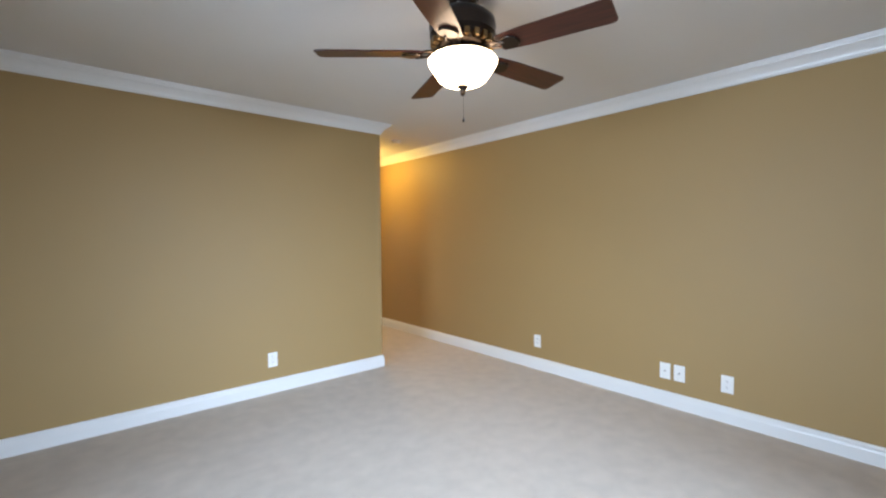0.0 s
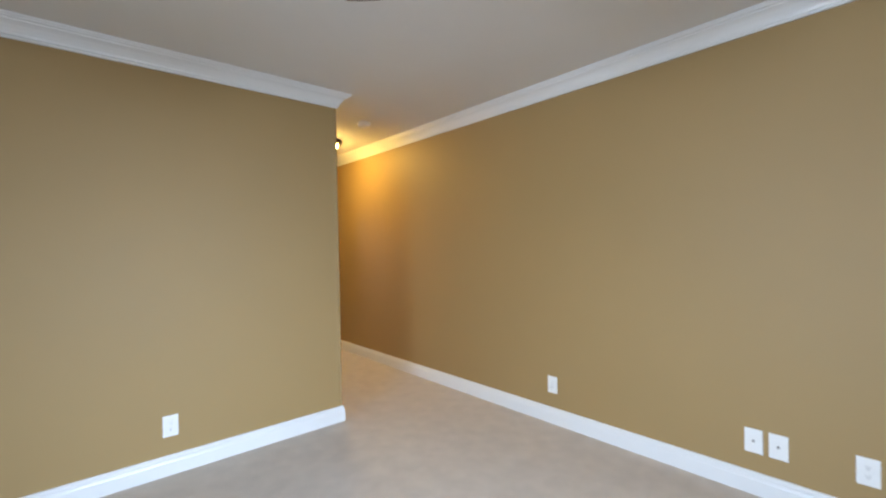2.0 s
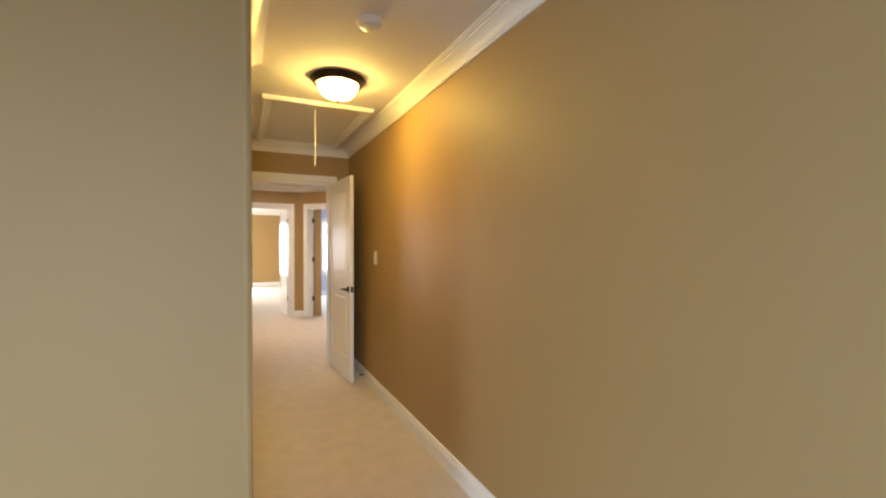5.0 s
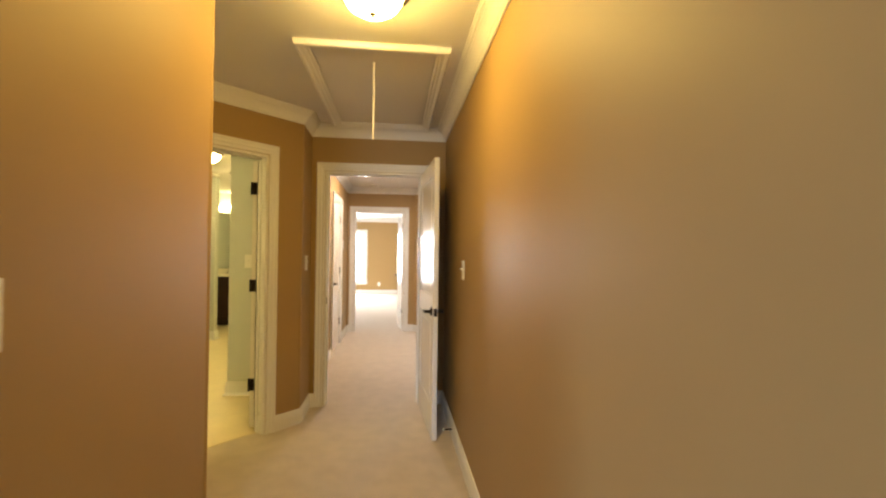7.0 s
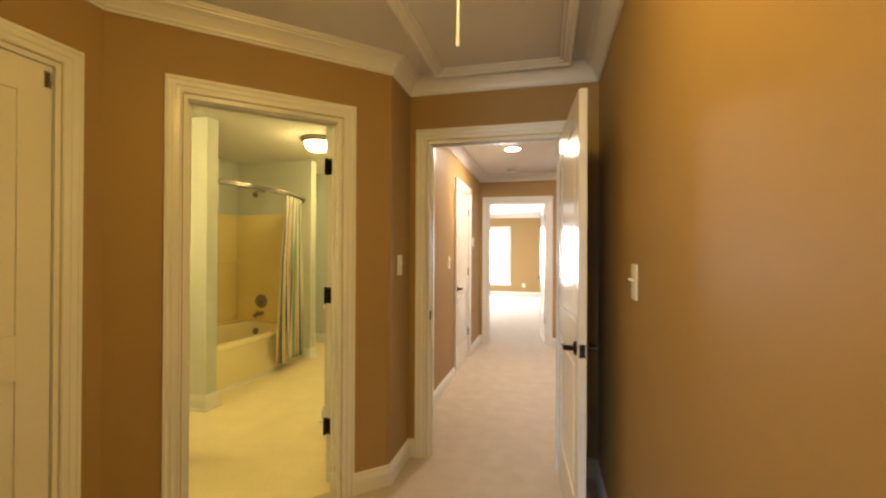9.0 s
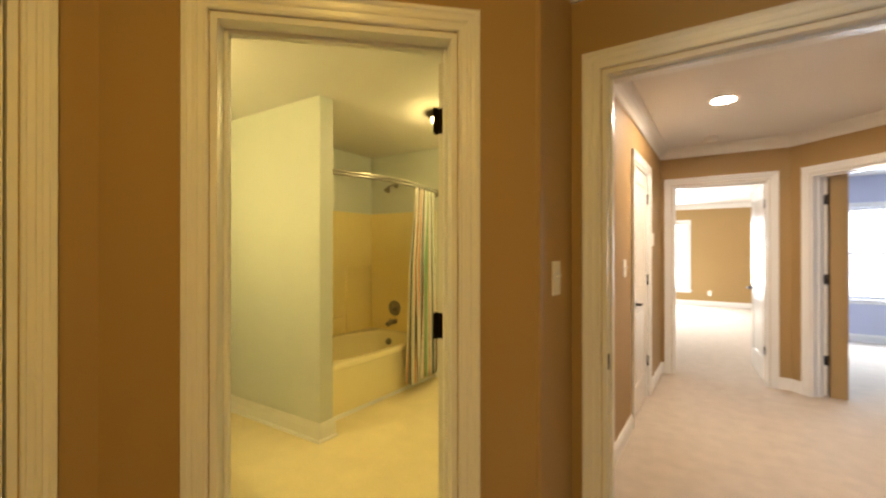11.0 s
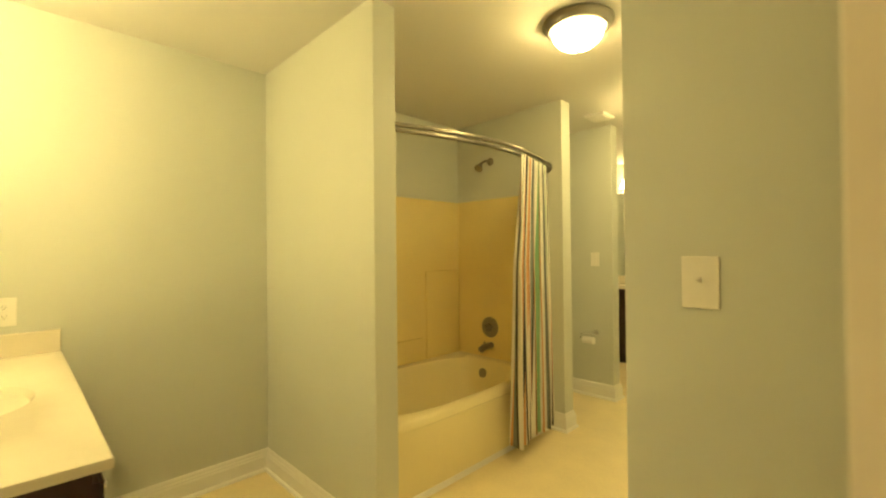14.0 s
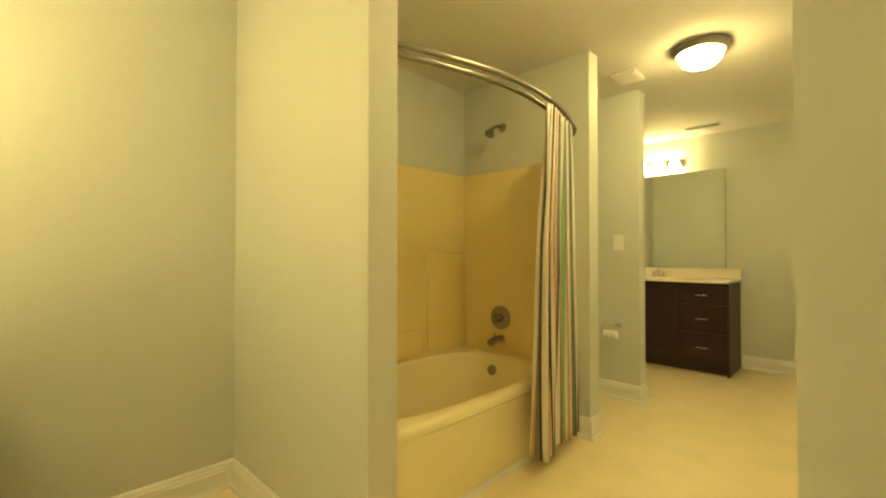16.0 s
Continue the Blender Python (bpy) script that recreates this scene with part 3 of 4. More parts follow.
# ---- flush ceiling lights ----
def flush_light(x, y, metal, glass, label, r=0.17):
    e = empty("ceiling_light", pose(x, y, H), label, "ceiling light", "flush ceiling lights")
    k = r / 0.17
    part("pan", lathe([(0, 0), (0.165 * k, 0), (0.172 * k, -0.006), (0.172 * k, -0.014), (0.160 * k, -0.022), (0.156 * k, -0.032), (0.150 * k, -0.042), (0.138 * k, -0.046), (0.130 * k, -0.040), (0, -0.040)], 56), metal, e, "", True)
    part("glass_bowl", lathe([(0.124 * k, -0.038), (0.125 * k, -0.050), (0.119 * k, -0.072), (0.102 * k, -0.098), (0.075 * k, -0.117), (0.040 * k, -0.127), (0, -0.130)], 48), glass, e, "lit frosted glass bowl", True)
    part("finial", lathe([(0, -0.126), (0.014, -0.127), (0.015, -0.133), (0.008, -0.139), (0.009, -0.146), (0, -0.154)], 20), metal, e, "", True)
    return e


flush_light(-0.54, 1.80, BRONZE, GLOBE_HALL, "flush ceiling light with bronze pan and lit glass bowl")
flush_light(-2.486, 4.99, NICKEL, GLOBE_BATH, "flush ceiling light with nickel pan and lit glass bowl", 0.165)
flush_light(-2.575, 6.33, NICKEL, GLOBE_BATH, "flush ceiling light with nickel pan and lit glass bowl", 0.165)

e = empty("recessed_light", pose(-0.655, 5.825, H), "round recessed ceiling light, lit", "ceiling light")
part("trim_ring", lathe([(0.072, 0.0), (0.072, -0.003), (0.092, -0.006), (0.098, -0.003), (0.098, 0)], 40), TRIM, e, "", True)
part("lens", lathe([(0, -0.002), (0.072, -0.0025), (0.072, -0.001), (0, -0.001)], 40), CAN, e, "", True)


def smoke_detector(x, y):
    e = empty("smoke_detector", pose(x, y, H), "round white plastic smoke detector on the ceiling", "smoke detector", "smoke detectors")
    part("base", lathe([(0, 0), (0.062, 0), (0.064, -0.008), (0.060, -0.012), (0, -0.012)], 40), PLATE, e, "", True)
    part("cover", lathe([(0.056, -0.012), (0.056, -0.026), (0.048, -0.034), (0.020, -0.037), (0, -0.037)], 40), PLATE, e, "", True)


smoke_detector(-0.55, 1.007)
smoke_detector(-0.755, 7.0)

# ---- attic hatch ----
AX0, AX1, AY0, AY1 = -0.972, -0.154, 2.30, 3.755
e = empty("attic_hatch", pose(0, 0, 0), "white attic hatch panel with moulded frame in the hall ceiling", "attic hatch")
HATCH = [(0, 0), (0, -0.012), (0.010, -0.016), (0.020, -0.014), (0.026, -0.020), (0.045, -0.022), (0.050, -0.030), (0.062, -0.032), (0.070, -0.026), (0.074, -0.012), (0.074, 0)]
part("frame", sweep([(AX0 + 0.074, AY0 + 0.074), (AX0 + 0.074, AY1 - 0.0741), (AX1 - 0.074, AY1 - 0.074), (AX1 - 0.074, AY0 + 0.074)], HATCH, Matrix.Translation((0, 0, H)), True), TRIM, e)
part("panel", cube(AX0 + 0.08, AX1 - 0.08, AY0 + 0.08, AY1 - 0.08, H - 0.006, H, 0.001), CEIL, e)
e = empty("pull_cord", pose(-0.573, 2.53, H - 0.006), "white pull cord hanging from the attic hatch", "cord")
part("cord", tube([(0, 0, 0), (0.001, 0, -0.2), (0, 0, -0.44)], 0.0045, 8), CORD, e)
part("knot", lathe([(0, -0.012), (0.0055, -0.008), (0.006, 0.004), (0, 0.012)], 12, Matrix.Translation((0, 0, -0.43))), CORD, e)
part("eyelet", lathe([(0, 0), (0.012, 0), (0.010, -0.004), (0, -0.005)], 16), CORD, e)


# ---- switches and outlets ----
def face_pose(x, y, z, ang):
    """A plate's pose: +z out of the wall towards the compass angle ang (degrees from +x), its top up."""
    a = radians(ang)
    n = Vector((math.cos(a), math.sin(a), 0))
    r = Vector((0, 0, 1)).cross(n)
    return Matrix(((r.x, 0, n.x, x), (r.y, 0, n.y, y), (0, 1, 0, z), (0, 0, 0, 1)))


def plate(name, label, cat, x, y, z, ang, kind, gang=1, w=0.078, h=0.122):
    e = empty(name, face_pose(x, y, z, ang), label, cat, {"outlet": "wall outlets", "light switch": "light switches", "wall plate": "jack plates"}.get(cat, ""))
    W = w + 0.046 * (gang - 1)
    part("cover_plate", cube(-W / 2, W / 2, -h / 2, h / 2, 0, 0.006, 0.002), PLATE, e)
    for g in range(gang):
        cx = (g - (gang - 1) / 2) * 0.046
        if kind == "outlet":
            for cy in (-0.020, 0.020):
                s = part("socket", box(bmesh.new(), cx - 0.016, cx + 0.016, cy - 0.014, cy + 0.014, 0.006, 0.0075, 0.001), PLATE, e)
                bm = bmesh.new()
                for dx in (-0.006, 0.006):
                    box(bm, cx + dx - 0.001, cx + dx + 0.001, cy - 0.001, cy + 0.007, 0.0075, 0.0079)
                lathe([(0, 0.0075), (0.0022, 0.0075), (0.0022, 0.0079), (0, 0.0079)], 10, Matrix.Translation((cx, cy - 0.007, 0)), bm)
                part("slots", bm, SLOT, s)
        elif kind == "toggle":
            part("toggle", box(bmesh.new(), -0.0045, 0.0045, -0.004, 0.004, 0, 0.020, 0.0015, pose(cx, 0.003, 0.004, -25)), PLATE, e)
            part("toggle_slot", cube(cx - 0.006, cx + 0.006, -0.013, 0.013, 0.006, 0.0064), PLATE, e)
        elif kind == "rocker":
            part("rocker", box(bmesh.new(), cx - 0.016, cx + 0.016, -0.033, 0.033, 0.005, 0.0095, 0.0015), PLATE, e)
        elif kind == "jack":
            part("jack", lathe([(0, 0.006), (0.006, 0.006), (0.0045, 0.007), (0.0045, 0.014), (0, 0.014)], 14, Matrix.Translation((cx, 0, 0))), NICKEL, e)
    for cy in ((0,) if kind == "outlet" else (-0.042, 0.042)):
        part("screw", lathe([(0, 0.006), (0.003, 0.006), (0.002, 0.0072), (0, 0.0072)], 10, Matrix.Translation((0, cy, 0))), PLATE, e)
    return e


OUT = "white duplex wall outlet low on the tan wall"
plate("wall_outlet", OUT, "outlet", -2.175, YB, 0.28, -90, "outlet")
plate("wall_outlet", OUT, "outlet", 0, -0.592, 0.277, 180, "outlet")
plate("wall_outlet", OUT, "outlet", 0, -2.204, 0.27, 180, "outlet")
plate("jack_plate", "white cable jack plate low on the tan wall", "wall plate", 0, -1.79, 0.27, 180, "jack")
plate("jack_plate", "white cable jack plate low on the tan wall", "wall plate", 0, -1.892, 0.27, 180, "jack")
plate("light_switch", "white triple rocker light switch on the hall wall", "light switch", -1.085, 0.76, 1.218, 0, "rocker", 3)
plate("light_switch", "white single toggle light switch on the long tan wall", "light switch", 0, 2.786, 1.222, 180, "toggle")
plate("light_switch", "white toggle light switch beside the doorway", "light switch", -1.160, 3.654, 1.238, 0, "toggle")
plate("light_switch", "cream toggle light switch on pale blue wall", "light switch", -1.78, 4.20, 1.235, -90, "toggle")
plate("light_switch", "cream light switch on pale blue partition", "light switch", -3.258, 6.76, 1.237, -90, "rocker")
plate("wall_outlet", "cream outlet above the vanity's side splash", "outlet", WX, 3.03, 1.075, 0, "outlet")
plate("thermostat", "white thermostat on the landing wall", "thermostat", LX, 6.75, 1.44, 0, "none", 1, 0.09, 0.12)
plate("light_switch", "white light switch on the landing wall", "light switch", LX, 5.33, 1.21, 0, "toggle")
plate("wall_outlet", OUT, "outlet", -0.95, RY, 0.3, -90, "outlet")


# ---- bathtub, surround, shower ----
TX0, TX1, TY0, TY1, RIM = WX + 0.004, -3.20, 4.275, 5.880, 0.436


def rounded_loop(cx, cy, ax, ay, p, n, z):
    """Points of a superellipse."""
    out = []
    for i in range(n):
        t = 2 * math.pi * i / n
        c, s = math.cos(t), math.sin(t)
        out.append((cx + ax * math.copysign(abs(c) ** (2 / p), c), cy + ay * math.copysign(abs(s) ** (2 / p), s), z))
    return out


def bathtub():
    e = empty("bathtub", Matrix(), "almond acrylic soaking bathtub with a bowed apron", "bathtub")
    n = 96
    cx, cy = (TX0 + TX1) / 2, (TY0 + TY1) / 2
    bm = bmesh.new()
    loops = []
    outer = []
    for i in range(n):
        t = 2 * math.pi * i / n
        c, s = math.cos(t), math.sin(t)
        k = 1 / max(abs(c), abs(s))
        x, y = cx + (TX1 - TX0) / 2 * c * k, cy + (TY1 - TY0) / 2 * s * k
        outer.append((x, y))
    bow = lambda x, y: 0.020 * max(0, 1 - ((y - cy) / (TY1 - TY0) * 2) ** 2) if x > TX1 - 0.01 else 0
    loops.append([(x + bow(x, y) * 0.2, y, RIM - 0.06) for x, y in outer])
    loops.append([(x + bow(x, y), y, RIM - 0.045) for x, y in outer])
    loops.append([(x + bow(x, y) - (0.004 if x > TX1 - 0.01 else 0), y, RIM - 0.022) for x, y in outer])
    loops.append([(x + bow(x, y) - (0.012 if x > TX1 - 0.01 else 0), y, RIM - 0.009) for x, y in outer])
    loops.append([(x + bow(x, y) - (0.026 if x > TX1 - 0.01 else 0), y, RIM) for x, y in outer])
    ax, ay = (TX1 - TX0) / 2 - 0.065, (TY1 - TY0) / 2 - 0.09
    icx = cx + 0.022
    for sc, z, p in ((1.0, RIM, 3.2), (0.985, RIM - 0.008, 3.2), (0.965, RIM - 0.03, 3.2), (0.90, RIM - 0.20, 3.0), (0.84, RIM - 0.34, 2.8), (0.76, RIM - 0.40, 2.6), (0.5, RIM - 0.42, 2.4), (0.1, RIM - 0.425, 2)):
        loops.append(rounded_loop(icx, cy, ax * sc, ay * sc, p, n, z))
    vs = [[bm.verts.new(q) for q in lp] for lp in loops]
    for a, b in zip(vs, vs[1:]):
        for i in range(n):
            bm.faces.new((a[i], a[(i + 1) % n], b[(i + 1) % n], b[i]))
    bm.faces.new(vs[-1])
    bmesh.ops.recalc_face_normals(bm, faces=bm.faces)
    part("basin", bm, ACRYL, e, "", True)
    ap = bmesh.new()
    ny = 24
    grid = []
    for z, off in ((0.004, -0.012), (0.02, -0.012), (0.05, -0.008), (0.30, 0.0), (RIM - 0.05, 0.0)):
        row = []
        for i in range(ny + 1):
            y = TY0 + (TY1 - TY0) * i / ny
            b = 0.030 * (1 - ((y - cy) / (TY1 - TY0) * 2) ** 2) * (0.2 + 0.5 * z / RIM)
            row.append(ap.verts.new((TX1 - 0.001 + b + off, y, z)))
        grid.append(row)
    for a, b in zip(grid, grid[1:]):
        for i in range(ny):
            ap.faces.new((a[i], a[i + 1], b[i + 1], b[i]))
    bk = bmesh.ops.extrude_face_region(ap, geom=list(ap.faces))
    bmesh.ops.translate(ap, vec=(-0.03, 0, 0), verts=[v for v in bk["geom"] if isinstance(v, bmesh.types.BMVert)])
    bmesh.ops.recalc_face_normals(ap, faces=ap.faces)
    part("apron", ap, ACRYL, e, "", True)
    part("overflow_plate", lathe([(0, 0), (0.037, 0), (0.036, 0.006), (0.028, 0.010), (0, 0.011)], 28, pose(-3.735, TY1 - 0.140, 0.335, 80)), NICKEL, e, "round brushed nickel overflow plate", True)
    part("skirt_trim", sweep([(TX1 - 0.01, TY0), (TX1 - 0.01, TY1)], [(0, 0), (0, 0.03), (-0.012, 0.028), (-0.02, 0.0)], Matrix.Translation((0, 0, 0.004))), TRIM, e)
    return e


bathtub()

e = empty("tub_surround", Matrix(), "almond moulded tub surround with corner shelves", "tub surround")
ST = 1.755
path = [(TX1 + 0.0, TY1 + 0.002), (TX0 - 0.002, TY1 + 0.002), (TX0 - 0.002, TY0 - 0.002), (TX1, TY0 - 0.002)]
part("wall_panel", sweep(path, [(0, RIM), (0, ST), (0.006, ST), (0.014, ST - 0.012), (0.014, RIM + 0.03), (0.022, RIM)]), SURR, e, "", True)
bm = bmesh.new()
box(bm, TX0, TX0 + 0.026, TY1 - 0.42, TY1 - 0.02, RIM, 1.16, 0.011)
part("moulded_column", bm, SURR, e, "", True)
bm = bmesh.new()
box(bm, TX0, TX0 + 0.03, TY0 + 0.10, TY1 - 0.46, RIM, 0.62, 0.014)
part("moulded_ledge", bm, SURR, e, "", True)

e = empty("tub_valve", Matrix.Translation((-3.755, TY1 - 0.012, 0.686)), "brushed nickel tub valve with round escutcheon", "faucet")
part("escutcheon", lathe([(0, 0), (0.085, 0), (0.084, 0.006), (0.070, 0.013), (0.034, 0.016), (0.030, 0.04), (0, 0.042)], 40, pose(0, 0, 0, 90)), NICKEL, e, "", True)
bm = tube([(0.0, -0.045, 0), (0.03, -0.056, 0.012), (0.062, -0.058, 0.02)], 0.011)
tube([(0.0, -0.045, 0), (-0.02, -0.055, 0.02)], 0.009, 12, bm)
tube([(0.0, -0.045, 0), (0.002, -0.055, -0.03)], 0.009, 12, bm)
part("lever", bm, NICKEL, e, "", True)
e = empty("tub_spout", Matrix.Translation((-3.745, TY1 - 0.012, 0.538)), "brushed nickel tub spout", "faucet")
part("spout_body", tube([(0, 0, 0), (0, -0.05, 0), (0, -0.10, -0.004), (0, -0.135, -0.018)], 0.026, 20), NICKEL, e, "", True)
part("diverter", tube([(0, -0.09, 0.02), (0, -0.09, 0.045)], 0.006), NICKEL, e)
e = empty("shower_fixture", Matrix.Translation((-3.748, 5.885, 2.07)), "brushed nickel shower head on a bent arm", "shower head")
part("flange", lathe([(0, 0), (0.034, 0), (0.030, 0.008), (0.012, 0.014), (0, 0.014)], 24, pose(0, 0, 0, 90)), NICKEL, e, "", True)
part("arm", tube([(0, 0, 0), (0, -0.05, 0), (-0.0, -0.09, -0.012), (0, -0.125, -0.04)], 0.010), NICKEL, e, "", True)
part("head", lathe([(0, 0.02), (0.014, 0.018), (0.016, 0.0), (0.030, -0.025), (0.036, -0.040), (0.034, -0.046), (0, -0.047)], 24, pose(0, -0.13, -0.045, -38)), NICKEL, e, "", True)

# curved double shower rod
ROD_Z = 1.935
e = empty("shower_rod", Matrix(), "curved double shower rod in brushed nickel", "shower rod")
for dx, dz in ((0.0, 0.0), (0.055, 0.012)):
    pts = []
    for i in range(29):
        u = i / 28
        pts.append((-3.235 + dx + 0.17 * math.sin(math.pi * u), 4.28 + 1.60 * u, ROD_Z + dz))
    part("rod", tube(pts, 0.0125, 14), NICKEL, e, "", True)
for y, s in ((4.27, -1), (5.885, 1)):
    part("wall_bracket", lathe([(0, 0), (0.045, 0), (0.042, 0.008), (0.025, 0.016), (0, 0.018)], 24, pose(-3.21, y, ROD_Z + 0.005, 90 * s)), NICKEL, e, "", True)


def stripe_material():
    """White cotton with coloured vertical stripes, by the width along the cloth."""
    m = bpy.data.materials.new("striped_cotton")
    m.use_nodes = True
    nt = m.node_tree
    b = nt.nodes["Principled BSDF"]
    b.inputs["Roughness"].default_value = 0.85
    uv = nt.nodes.new("ShaderNodeUVMap")
    sx = nt.nodes.new("ShaderNodeSeparateXYZ")
    fr = nt.nodes.new("ShaderNodeMath")
    fr.operation = "FRACT"
    r = nt.nodes.new("ShaderNodeValToRGB")
    r.color_ramp.interpolation = "CONSTANT"
    white, navy, grey, orange, green, red = (0.80, 0.79, 0.74), (0.045, 0.05, 0.07), (0.22, 0.25, 0.26), (0.66, 0.37, 0.20), (0.24, 0.47, 0.28), (0.50, 0.22, 0.15)
    stops = [(0, white), (0.13, navy), (0.155, grey), (0.22, navy), (0.245, white), (0.31, orange), (0.37, navy), (0.395, orange), (0.45, white), (0.50, navy),
             (0.525, white), (0.60, green), (0.68, white), (0.72, navy), (0.745, orange), (0.80, white), (0.88, red), (0.915, white), (0.96, navy)]
    el = r.color_ramp.elements
    el[0].position, el[0].color = 0, (*white, 1)
    el[1].position, el[1].color = stops[1][0], (*stops[1][1], 1)
    for p, c in stops[2:]:
        q = el.new(p)
        q.color = (*c, 1)
    nt.links.new(uv.outputs[0], sx.inputs[0])
    nt.links.new(sx.outputs["X"], fr.inputs[0])
    nt.links.new(fr.outputs[0], r.inputs["Fac"])
    nt.links.new(r.outputs["Color"], b.inputs["Base Color"])
    n = nt.nodes.new("ShaderNodeTexNoise")
    n.inputs["Scale"].default_value = 500
    bp = nt.nodes.new("ShaderNodeBump")
    bp.inputs["Strength"].default_value = 0.15
    nt.links.new(n.outputs["Fac"], bp.inputs["Height"])
    nt.links.new(bp.outputs["Normal"], b.inputs["Normal"])
    return m


def shower_curtain():
    """Cloth gathered in folds at the faucet end of the rod, outside the tub."""
    e = empty("shower_curtain", Matrix(), "striped shower curtain, gathered at the rod's end", "shower curtain")
    bm = bmesh.new()
    uvl = bm.loops.layers.uv.new("UVMap")
    nu, nv = 140, 30
    zt, zb = ROD_Z - 0.02, 0.11
    rnd = random.Random(4)
    ph = [rnd.uniform(-0.5, 0.5) for _ in range(12)]
    rows, us = [], []
    for j in range(nv + 1):
        v = j / nv
        z = zt + (zb - zt) * v
        row = []
        for i in range(nu + 1):
            u = i / nu
            y0 = 5.29 - 0.085 * min(1.0, 2.6 * v) + 0.012 * math.sin(3 * v)
            y1 = 5.75 + 0.02 * v
            folds = 7.5
            a = 2 * math.pi * folds * u + 0.9 * math.sin(2.3 * v + 5 * u)
            amp = (0.022 + 0.040 * v) * (0.75 + 0.35 * math.sin(9 * u + 1.3))
            y = y0 + (y1 - y0) * u + 0.013 * math.sin(2 * a + ph[int(u * 11)] * 0.3)
            xb = -3.18 + 0.17 * math.sin(math.pi * min(1, (y - 4.28) / 1.60)) * (1 - 0.4 * v) + 0.03 * v
            x = xb + amp * math.sin(a)
            row.append(bm.verts.new((x, y, z + 0.012 * math.sin(a) * v)))
        rows.append(row)
    for j in range(nv):
        for i in range(nu):
            f = bm.faces.new((rows[j][i], rows[j][i + 1], rows[j + 1][i + 1], rows[j + 1][i]))
            for lp, (a, b) in zip(f.loops, ((i, j), (i + 1, j), (i + 1, j + 1), (i, j + 1))):
                lp[uvl].uv = (a / nu * 3.0, b / nv)
    ob = part("cloth", bm, stripe_material(), e, "white cotton with orange, green and navy stripes", True)
    sol = ob.modifiers.new("thickness", "SOLIDIFY")
    sol.thickness = 0.0015
    for i in range(8):
        y = 5.31 + 0.046 * i
        x = -3.18 + 0.17 * math.sin(math.pi * (y - 4.28) / 1.60)
        ring = [(x + 0.02 * math.cos(k * math.pi / 6), y, ROD_Z + 0.002 + 0.02 * math.sin(k * math.pi / 6)) for k in range(13)]
        part("ring", tube(ring, 0.0022, 6), NICKEL, e, "", True)


shower_curtain()


